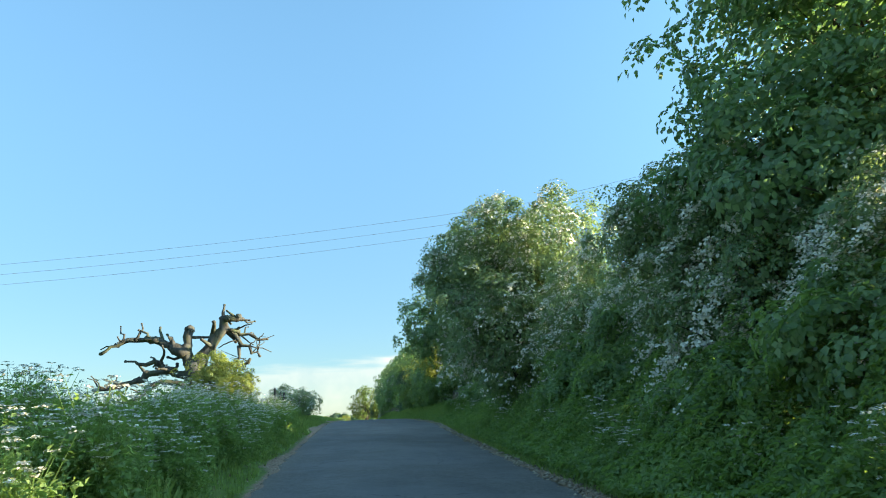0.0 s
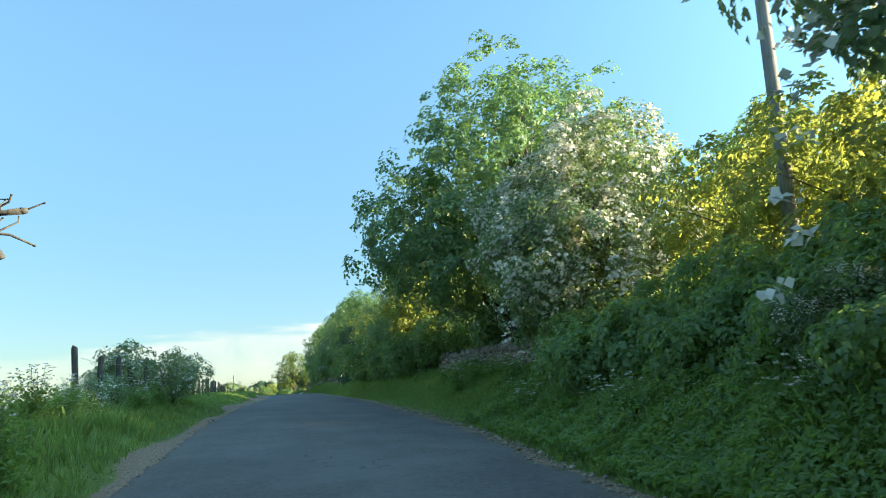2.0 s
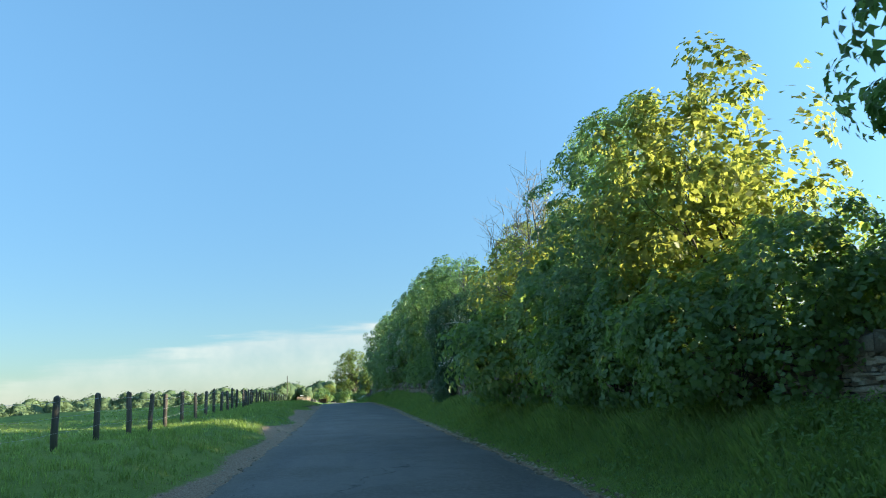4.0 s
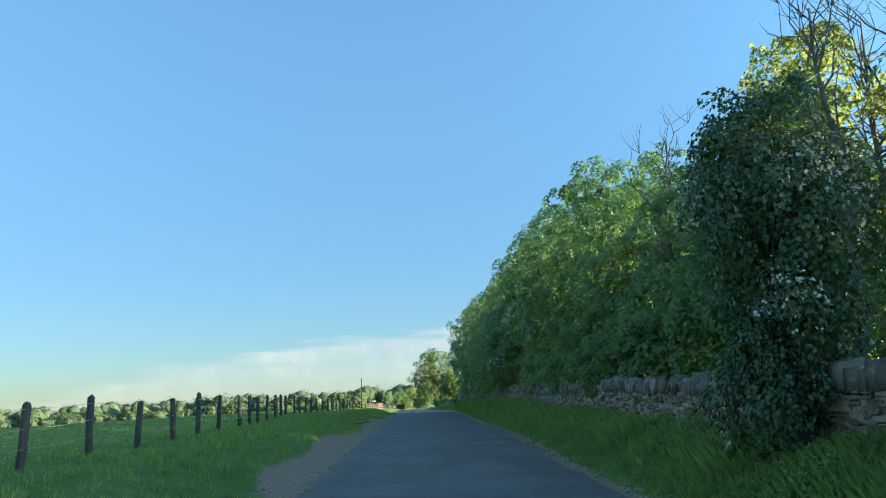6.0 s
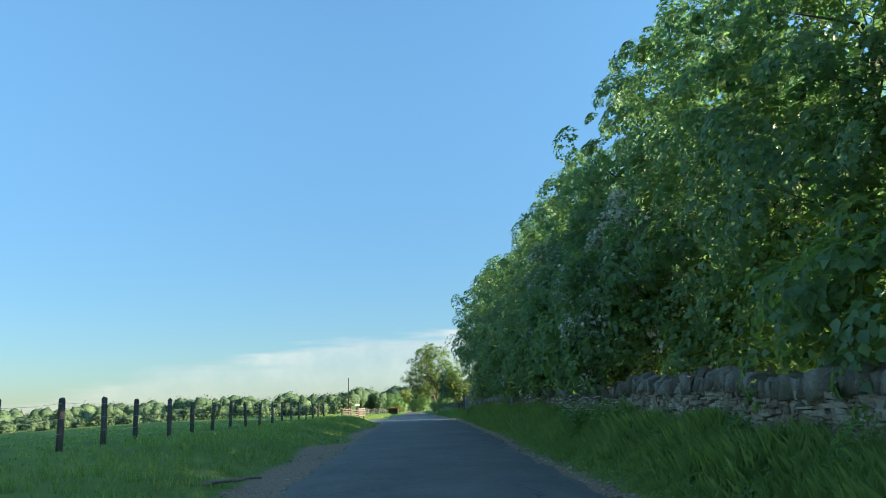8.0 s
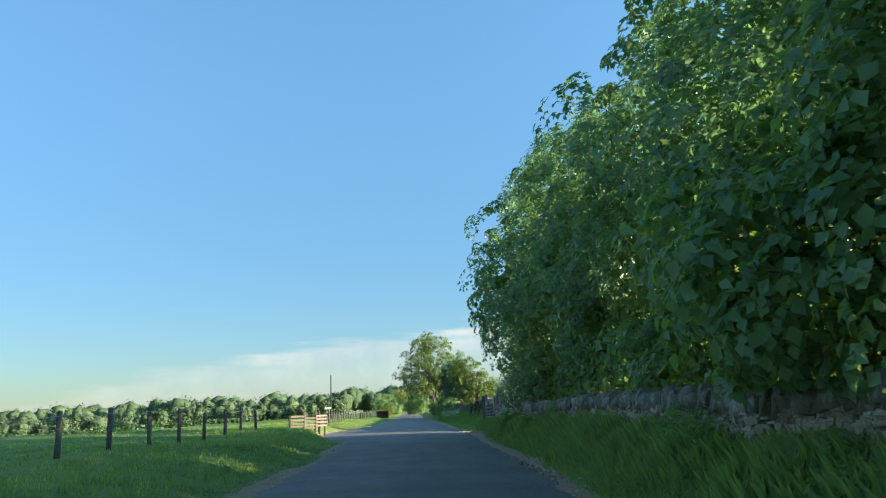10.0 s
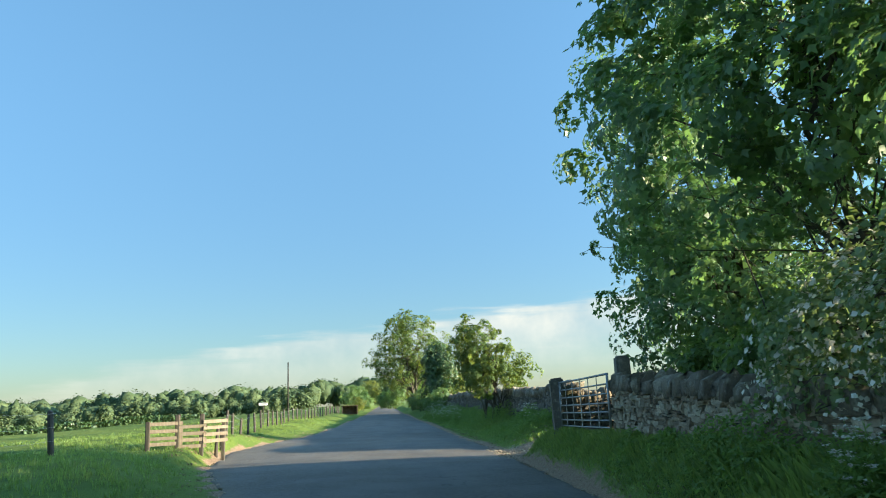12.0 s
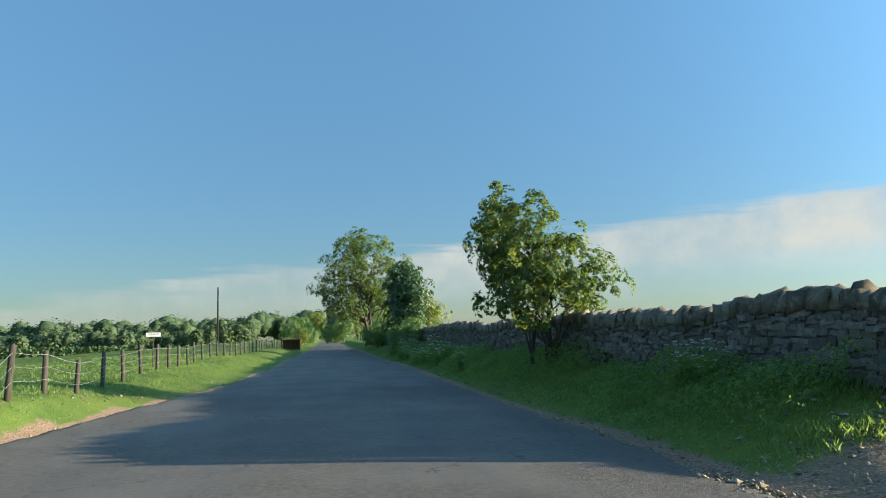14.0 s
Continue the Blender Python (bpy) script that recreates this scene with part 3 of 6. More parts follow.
def bent(a, b, rng, amount=0.12, n=5, sag=0.0):
    a, b = np.array(a, float), np.array(b, float)
    ts = np.linspace(0, 1, n)[:, None]
    length = np.linalg.norm(b - a)
    off = np.concatenate([[np.zeros(3)], rng.normal(size=(n - 2, 3)) * amount * length * 0.5, [np.zeros(3)]])
    p = a + (b - a) * ts + off
    p[:, 2] += sag * length * np.sin(np.pi * ts[:, 0])
    return p


def woody(stems, tips, height, radius, rng, limbs=14, twigs=30):
    """Trunks with their limbs and twigs reaching the clumps of a crown, a buffer for each."""
    bufs, tops = [], []
    for sx, sy in stems:
        buf = Buf()
        top_p = np.array([sx * 1.6 + rng.normal() * 0.2, sy * 1.6 + rng.normal() * 0.2, height * rng.uniform(0.6, 0.75)])
        p = bent((sx, sy, -0.25), top_p, rng, 0.05, 7)
        rr = radius * rng.uniform(0.75, 1.05) * np.linspace(1.15, 0.3, 7)
        tube(buf, p, rr, 8)
        bufs.append(buf)
        tops.append((p, rr))
    for k in range(limbs + twigs):
        j = rng.integers(len(tops))
        p, rr = tops[j]
        i = rng.integers(1, 6)
        goal = tips[rng.integers(len(tips))]
        if k < limbs:
            q = bent(p[i], p[i] + (goal - p[i]) * 0.9, rng, 0.1, 5, 0.06)
            tube(bufs[j], q, rr[i] * 0.55 * np.linspace(1, 0.18, 5), 5, False)
        else:
            tube(bufs[j], bent(p[i], goal, rng, 0.14, 4), rr[3] * 0.2 * np.linspace(1, 0.25, 4), 4, False)
    return bufs


def hanging_sprays(tips, outward, n, rng):
    """Spots of blossom strung in clusters along boughs that arch out of a crown and hang down."""
    i = rng.choice(np.flatnonzero((outward[:, 0] < 0.1) & (tips[:, 2] > 1.2)), n)
    way = outward[i] + rng.normal(size=(n, 3)) * 0.4 + (-0.3, 0, 0.3)
    way /= np.linalg.norm(way, axis=1, keepdims=True)
    s = np.linspace(0.0, 1.0, 11)[None, :, None] * rng.uniform(0.7, 1.5, (n, 1, 1))
    c = tips[i][:, None] + way[:, None] * s * 0.7 - (0, 0, 0.75) * s ** 1.8 + rng.normal(size=(n, 11, 3)) * 0.05
    return (c[:, :, None] + rng.normal(size=(n, 11, 9, 3)) * (0.055, 0.055, 0.035)).reshape(-1, 3)


def tree(name, label, category, blobs, at, seed, leaf, clumps, per, size, stems=((0, 0),), radius=0.2, bark=BARK, spread=0.4, blossom=0.0, inner=900, limbs=14, twigs=30, turn=0.0, group="", droop=0.0, shell=0.72, slim=0.82, blossom_size=0.1, back=0.8, shape=leaf_arrays, bloom_from=0.8, bloom=14, sprays=0):
    rng = np.random.default_rng(seed)
    ob = thing(name, label, category, at, group, turn=turn)
    height = max(b[2] + b[5] for b in blobs)
    stalks = []
    tips, outward = clump_spots(blobs, clumps, rng, shell, 0.15, back)
    leaves = crown_arrays(tips, outward, per, size, rng, spread, droop, slim, shoots=clumps // 12, stalks=stalks, shape=shape)
    small = [(b[0], b[1], b[2], b[3] * 0.74, b[4] * 0.74, b[5] * 0.76) for b in blobs]
    girth = min(1.0, float(np.mean([b[3] + b[4] + b[5] for b in blobs])) / 7.5)
    core = scraps(small, max(inner // 4, 1), 8, min(0.2, 1.5 * size) * girth, rng, 0.36 * girth, 0.35)
    for buf in woody(stems, tips, height, radius, rng, limbs, twigs):
        put("trunk", buf.mesh("trunk", True), bark, ob)
    sprigs = Buf()
    for a, b, c in zip(*stalks):
        tube(sprigs, (a, b, c), (0.009, 0.007, 0.004), 3, False)
    tagged(put("spray", sprigs.mesh("spray"), bark, ob), kind="stuff")
    put("crown", tri_mesh("crown", *merge(leaves, core)), leaf, ob)
    if blossom:
        patch = wobble(tips[:, 1] + tips[:, 0], tips[:, 2] * 1.6, 1.5, seed) + 0.9 * rng.random(len(tips))
        first = np.argsort(-patch)[:int(len(tips) * blossom)]
        first = first[tips[first, 2] > bloom_from - 0.5 * rng.random(len(first))]
        p, nrm, _ = domes(tips[first], outward[first], bloom, spread * 1.12, rng, droop)
        p = (p[:, None] + rng.normal(size=(len(p), 3, 3)) * blossom_size * (0.42, 0.42, 0.25)).reshape(-1, 3)
        nrm = np.repeat(nrm, 3, 0) + rng.normal(size=p.shape) * 0.3
        if sprays:
            q = hanging_sprays(tips, outward, sprays, rng)
            p, nrm = np.concatenate([p, q]), np.concatenate([nrm, rng.normal(size=q.shape) * 0.5 + (-0.4, -0.2, 0.8)])
        put("blossom", tri_mesh("blossom", *leaf_arrays(p, nrm, blossom_size, rng, 0.95, 0.1)), BLOSSOM, ob, "dense white hawthorn blossom")
    return ob


def again(ob, x, y, turn, scale=1.0, label="", dz=0.0):
    """A copy of a plant elsewhere on the ground, its leafier side to the lane."""
    turn = (turn + 40) % 80 - 40 + (180 if x < -2 else 0)
    c = copy_thing(ob, Matrix.Translation(at_ground(x, y, dz)) @ Matrix.Rotation(radians(turn), 4, "Z") @ Matrix.Scale(scale, 4))
    return tagged(c, label)


# ---- trees and shrubs beside the lane ----
SYC = "tall sycamore with dense dark green palmate leaves behind the wall"
syc_blobs = [(0, 0, 7.6, 3.4, 3.4, 3.4), (-1.5, 1.2, 5.2, 2.8, 2.8, 2.4), (1.4, -1.3, 5.6, 2.8, 2.8, 2.5), (-0.4, -1.6, 4.2, 2.7, 2.5, 2.0), (0.3, 1.7, 9.2, 2.0, 2.0, 1.9)]
syc_a = tree("sycamore_tree", SYC, "tree", syc_blobs, at_ground(7.0, 164.0), 11, SYC_LEAF, 540, 60, 0.128, ((0, 0), (0.5, 0.4), (-0.4, 0.5)), 0.16, spread=0.4, group="trees behind the wall", inner=1300, limbs=20, twigs=50, slim=0.9, shape=palm_arrays, droop=0.0, back=0.55)
syc_b = tree("sycamore_tree", SYC, "tree", [(0, 0, 7.0, 3.1, 3.4, 3.2), (-1.7, -0.8, 4.6, 2.6, 2.9, 2.3), (0.8, 1.9, 5.6, 2.6, 2.6, 2.7), (-0.6, 1.4, 8.8, 2.1, 2.1, 2.1), (-1.2, 0.4, 3.0, 2.0, 2.4, 1.6)], at_ground(6.9, 157.5), 12, SYC_LEAF, 540, 60, 0.125, ((0, 0), (0.6, -0.3)), 0.17, spread=0.39, group="trees behind the wall", inner=1300, limbs=20, twigs=50, slim=0.9, shape=palm_arrays, droop=0.0, back=0.55)
tree("sycamore_tree", "large round-crowned sycamore with dense dark green leaves behind the wall", "tree", [(0, 0, 9.4, 4.6, 4.8, 4.4), (-2.4, -0.6, 6.9, 3.2, 3.6, 3.0), (1.8, 1.4, 7.0, 3.6, 3.6, 3.2), (-0.6, -2.2, 5.2, 3.2, 2.8, 2.4), (-0.8, 1.6, 4.2, 3.0, 3.0, 2.0), (1.4, -0.2, 11.2, 3.0, 2.8, 1.9), (-5.0, -0.3, 5.9, 2.2, 2.4, 1.9), (-3.4, -0.6, 4.4, 2.4, 2.4, 1.8), (3.6, 0.6, 10.4, 3.0, 3.0, 3.0)], at_ground(8.3, 58.5), 13, SYC_LEAF, 1050, 56, 0.15, ((0, 0), (0.7, 0.3), (-0.5, 0.7), (0.2, -0.8)), 0.2, spread=0.48, inner=3200, limbs=30, twigs=70, slim=0.9, shape=palm_arrays, droop=0.0, back=0.55)

haw_big = tree("hawthorn_tree", "large spreading hawthorn in blossom overhanging the lane", "tree", [(0, 0, 5.2, 3.4, 3.2, 3.0), (-1.4, -0.6, 4.0, 2.3, 2.4, 2.1), (1.2, -1.0, 6.3, 2.6, 2.4, 1.9), (-1.4, 0.6, 6.1, 2.2, 2.2, 1.7), (-0.4, -1.4, 2.4, 2.8, 2.2, 1.9), (-2.9, 0.2, 5.3, 0.9, 0.9, 0.7)], at_ground(4.35, 30), 21, HAW_LEAF, 860, 76, 0.093, ((0, 0), (0.4, 0.5), (-0.5, 0.2)), 0.15, spread=0.36, blossom=0.32, inner=8500, sprays=40, limbs=24, twigs=70, bloom=14, blossom_size=0.085, droop=0.0, back=0.55)
haw_white = tree("hawthorn_tree", "hawthorn tree smothered in white blossom on the bank", "tree", [(0, 0, 4.6, 2.9, 3.0, 2.7), (-1.6, -0.5, 3.4, 2.2, 2.4, 2.0), (0.8, 0.6, 6.2, 2.0, 2.0, 1.7), (-0.6, -1.2, 2.0, 2.2, 2.0, 1.5)], at_ground(7.4, 47.5), 22, HAW_LEAF, 580, 66, 0.093, ((0, 0), (0.3, 0.4), (-0.3, 0.3)), 0.13, spread=0.36, blossom=0.62, inner=5500, sprays=40, limbs=22, twigs=60, bloom_from=2.2, bloom=24, blossom_size=0.1, droop=0.05, back=0.6)
bush = tree("elder_bush", "dense green bush at the foot of the hedge bank", "bush", [(0, 0, 1.3, 1.6, 2.0, 1.2), (-0.5, 0.8, 1.0, 1.2, 1.4, 0.9), (0.5, -0.8, 1.9, 1.3, 1.4, 1.0)], at_ground(4.6, 21), 31, BUSH_LEAF, 300, 36, 0.115, ((0, 0), (0.3, 0.3), (-0.3, 0.4)), 0.05, spread=0.26, inner=900, limbs=12, twigs=30, group="bushes on the hedge bank")
bush_b = tree("bramble_bush", "tangled low bramble and nettle growth on the bank", "bush", [(0, 0, 0.8, 1.3, 1.9, 0.8), (-0.4, 1.0, 0.7, 1.0, 1.2, 0.7), (0.3, -0.9, 1.1, 1.1, 1.2, 0.8)], at_ground(5.0, 41.5), 32, BUSH_LEAF, 240, 34, 0.11, ((0, 0), (0.2, 0.5)), 0.03, spread=0.24, inner=600, limbs=10, twigs=26, group="bushes on the hedge bank")
yellow = tree("maple_bush", "sunlit yellow-green field maple in young leaf behind the hedge", "tree", [(0, 0, 3.4, 2.4, 2.6, 2.0), (0.7, 1.0, 2.6, 2.0, 2.2, 1.8), (0.8, -0.8, 4.4, 1.8, 1.8, 1.3)], at_ground(9.0, 41.6), 33, YELLOW_LEAF, 360, 38, 0.135, ((0, 0), (0.4, 0.3)), 0.11, spread=0.34, inner=300, limbs=16, twigs=40)
dark = tree("elm_tree", "tall dark hedgerow elm overhanging the verge", "tree", [(0, 0, 7.4, 3.6, 3.8, 3.6), (-1.6, 0.8, 4.6, 2.8, 3.0, 2.6), (0.8, -1.4, 4.4, 3.0, 2.8, 2.8), (-0.8, 0.6, 10.0, 2.4, 2.4, 2.2), (-1.4, -1.2, 2.2, 2.2, 2.4, 1.6)], at_ground(7.7, 13.0), 41, SYC_LEAF, 800, 48, 0.14, ((0, 0), (0.4, 0.5)), 0.2, spread=0.42, inner=9000, limbs=22, twigs=60, back=0.6)

# Added elms, hardly seen, that shade the hedge and lane from the low sun.
for x, y, turn, s in ((13.5, 26.0, 10, 0.62), (13.5, 18.5, -20, 0.62), (12.5, 12.5, 30, 0.6), (9.6, 22.5, 0, 0.5), (10.2, 29.5, 15, 0.5)):
    again(dark, x, y, turn, s, "hedgerow elm added behind the hedge to keep the sun off")

# the hedge on the bank before the wall begins
again(haw_big, 5.9, 17.0, 20, 0.72, "blossoming hawthorn among dark hedge growth")
again(haw_big, 7.2, 4.0, 70, 0.9, "blossoming hawthorn crowding the verge")
haw_spray = tree("hawthorn_tree", "hawthorn with hanging sprays of white blossom in the hedge", "tree", [(0, 0, 3.0, 1.5, 2.0, 1.7), (-0.4, 1.0, 2.0, 1.2, 1.5, 1.3), (0.2, -1.1, 2.3, 1.3, 1.5, 1.5), (0.4, 0.5, 4.2, 1.2, 1.4, 1.0)], at_ground(4.9, 14.3), 23, HAW_LEAF, 300, 52, 0.085, ((0, 0), (0.3, 0.4), (-0.2, 0.3)), 0.09, spread=0.32, blossom=0.16, inner=4500, limbs=16, twigs=50, bloom=11, blossom_size=0.068, sprays=95, back=0.6)
again(haw_spray, 5.0, 24.6, -25, 1.0)
again(haw_spray, 5.3, 20.4, 15, 0.8)
again(haw_spray, 4.7, 9.6, 10, 0.75)
again(yellow, 8.2, 37.4, 80, 0.96)
again(yellow, 7.6, 34.6, 20, 0.72)
again(yellow, 12.0, 47.0, 190, 1.15)
for x, y, turn, s in ((4.3, 18.0, 20, 0.8), (6.6, 27.0, 150, 1.0), (5.5, 35.0, 260, 0.8), (6.4, 40.0, 45, 0.85), (4.6, 9.5, 100, 1.0), (4.6, 3.0, 300, 1.0), (6.4, 37.2, 10, 0.9), (7.2, 43.5, 210, 0.8)):
    again(bush, x, y, turn, s)
for x, y, turn, s in ((3.5, 13.0, 60, 0.85), (3.7, 20.5, 170, 0.85), (4.3, 29.5, 250, 0.9), (4.8, 33.0, 320, 0.9), (5.6, 44.5, 120, 1.0), (5.6, 38.0, 30, 0.9)):
    again(bush_b, x, y, turn, s)

# small trees and hedge between the large sycamore and the thin wood
for k, (x, y, turn, s) in enumerate(((6.4, 68.5, 40, 0.62), (6.3, 72.0, 150, 0.7), (6.2, 78.5, 260, 0.66))):
    again((yellow, syc_b, yellow)[k], x, y, turn, (1.1, s, 1.05)[k])
# The yellow leaf stands in for sun coming through these thin crowns.
thin_maple = tree("maple_tree", "thin young maple in yellow-green leaf deep in the wood", "tree", [(0, 0, 6.4, 2.0, 2.0, 2.4), (0.3, 0.5, 4.4, 1.8, 1.8, 1.6), (-0.3, -0.3, 8.4, 1.4, 1.4, 1.4), (0, 0, 2.8, 1.5, 1.5, 1.2)], at_ground(10.6, 89.5), 35, YELLOW_LEAF, 330, 38, 0.125, ((0, 0), (0.4, 0.3)), 0.1, spread=0.34, inner=200, limbs=26, twigs=60, group="maples in the thin wood")
for x, y, turn, s in ((11.6, 94.0, 20, 1.05), (9.7, 96.8, -15, 0.95), (13.2, 87.5, 30, 1.0), (11.2, 100.5, 5, 1.1), (12.0, 83.5, -30, 0.9), (14.0, 92.0, 10, 1.1)):
    again(thin_maple, x, y, turn, s)
again(bush, 5.0, 70.0, 80, 1.05)
again(bush, 5.6, 66.0, 20, 1.05)
again(bush, 4.9, 76.0, 10, 1.4)
again(syc_a, 12.5, 61.5, 30, 0.9)

for x, y, s in ((10.5, 88.0, 1.3), (12.0, 92.0, 1.5)):
    again(bush, x, y, 20 * s, s, "dark shady bush deep in the thin wood")

# the ivy-clad stump that leans over the wall
stump = tree("ivy_clad_stump", "tree stump thickly clad in dark ivy leaning over the wall", "tree", [(0, 0, 2.0, 0.9, 1.0, 1.9), (-0.3, 0.2, 4.0, 1.2, 1.3, 1.4), (0.5, 0.4, 4.7, 1.3, 1.3, 1.1), (-0.5, 0.0, 0.9, 0.8, 1.0, 0.8), (0.7, -0.3, 3.0, 1.0, 1.1, 1.6)], at_ground(3.9, 89.2), 51, IVY_LEAF, 900, 26, 0.09, ((0, 0),), 0.3, spread=0.26, blossom=0.2, blossom_size=0.065, back=0.7, inner=3500, limbs=8, twigs=20, bloom=8)
stump.scale = (0.66, 0.7, 0.84)

# the wood behind the wall
y, k = 90.5, 0
woods = np.random.default_rng(5)
spots = []
while y < 150:
    y += woods.uniform(4.4, 5.8)
    spots.append((woods.uniform(7.5, 8.3) - 0.5 * float(smooth(135, 150, y)), y, woods.uniform(-28, 28), woods.uniform(0.9, 1.02) * (0.7 + 0.3 * float(smooth(98, 114, y)))))
for x, y, turn, s in spots:
    again((syc_a, syc_b)[k % 2], x, y, turn, s)
    k += 1
# Sycamores further back, mostly added to keep the sun off the front row.
for x, y, turn, s in ((13.0, 126, 200, 1.0), (13.8, 170.2, 20, 0.75), (14.2, 162.0, -10, 0.7), (13.4, 151.5, 15, 0.9), (15.5, 50.5, 20, 0.8)):
    again((syc_a, syc_b)[k % 2], x, y, (turn % 50) - 25, s)
    k += 1
for y, turn, s in ((101, 20, 0.8), (106.5, 70, 0.9), (124, 140, 1.35), (131, 60, 1.3), (138, 230, 1.4)):
    again(bush, 5.3, y, turn, s, "leafy undergrowth spilling over the wall top", 0.5)
again(haw_white, 6.8, 123.5, 60, 0.85, "blossoming hawthorn among the sycamores behind the wall")
again(haw_big, 6.6, 133.0, 200, 0.8, "blossoming hawthorn among the sycamores behind the wall")
tree("hawthorn_tree", "low hawthorn in white blossom spilling over the wall", "tree", [(0, 0, 1.5, 0.9, 1.4, 0.8), (-0.3, -1.0, 1.3, 0.8, 1.0, 0.8), (-0.2, 1.2, 1.1, 0.7, 1.0, 0.7), (0.2, -1.5, 2.1, 0.8, 1.0, 0.8)], at_ground(4.8, 161.0), 24, HAW_LEAF, 280, 26, 0.08, ((0, 0), (0.1, 0.5), (0.1, -0.6)), 0.05, spread=0.26, blossom=0.35, inner=500, limbs=14, twigs=40, blossom_size=0.06, bloom=8)


def bare_tree(at, seed, height, label):
    rng = np.random.default_rng(seed)
    ob = thing("bare_tree", label, "tree", at, "bare trees")
    trunk, boughs = Buf(), []
    p = bent((0, 0, -0.2), (rng.normal() * 0.5, rng.normal() * 0.5, height), rng, 0.04, 8)
    rr = np.linspace(0.13, 0.02, 8)
    tube(trunk, p, rr, 7)
    for k in range(26):
        i = rng.integers(2, 7)
        a = p[i] + (p[min(i + 1, 7)] - p[i]) * rng.random()
        d = np.array([rng.normal(), rng.normal(), abs(rng.normal()) + 0.9])
        ln = height * rng.uniform(0.14, 0.34)
        q = bent(a, a + d / np.linalg.norm(d) * ln, rng, 0.1, 5)
        bough = Buf()
        boughs.append(bough)
        tube(bough, q, rr[i] * 0.5 * np.linspace(1, 0.15, 5), 5, False)
        for _ in range(5):
            j = rng.integers(1, 4)
            e = np.array([rng.normal(), rng.normal(), abs(rng.normal()) + 0.4])
            tube(bough, bent(q[j], q[j] + e / np.linalg.norm(e) * ln * rng.uniform(0.25, 0.5), rng, 0.12, 4), 0.012 * np.linspace(1, 0.35, 4), 3, False)
    put("trunk", trunk.mesh("trunk", True), TWIG, ob)
    for bough in boughs:
        put("branch", bough.mesh("branch"), TWIG, ob)
    return ob


for x, y, s, h in ((7.6, 86.5, 61, 9.0), (8.6, 90.5, 62, 9.6), (7.0, 92.5, 63, 8.4), (6.9, 101.0, 64, 7.2), (8.1, 89.2, 65, 8.8), (9.6, 92.6, 66, 10.0), (9.9, 95.5, 67, 9.0)):
    bare_tree(at_ground(x, y), s, h, "slender leafless tree standing behind the wall")


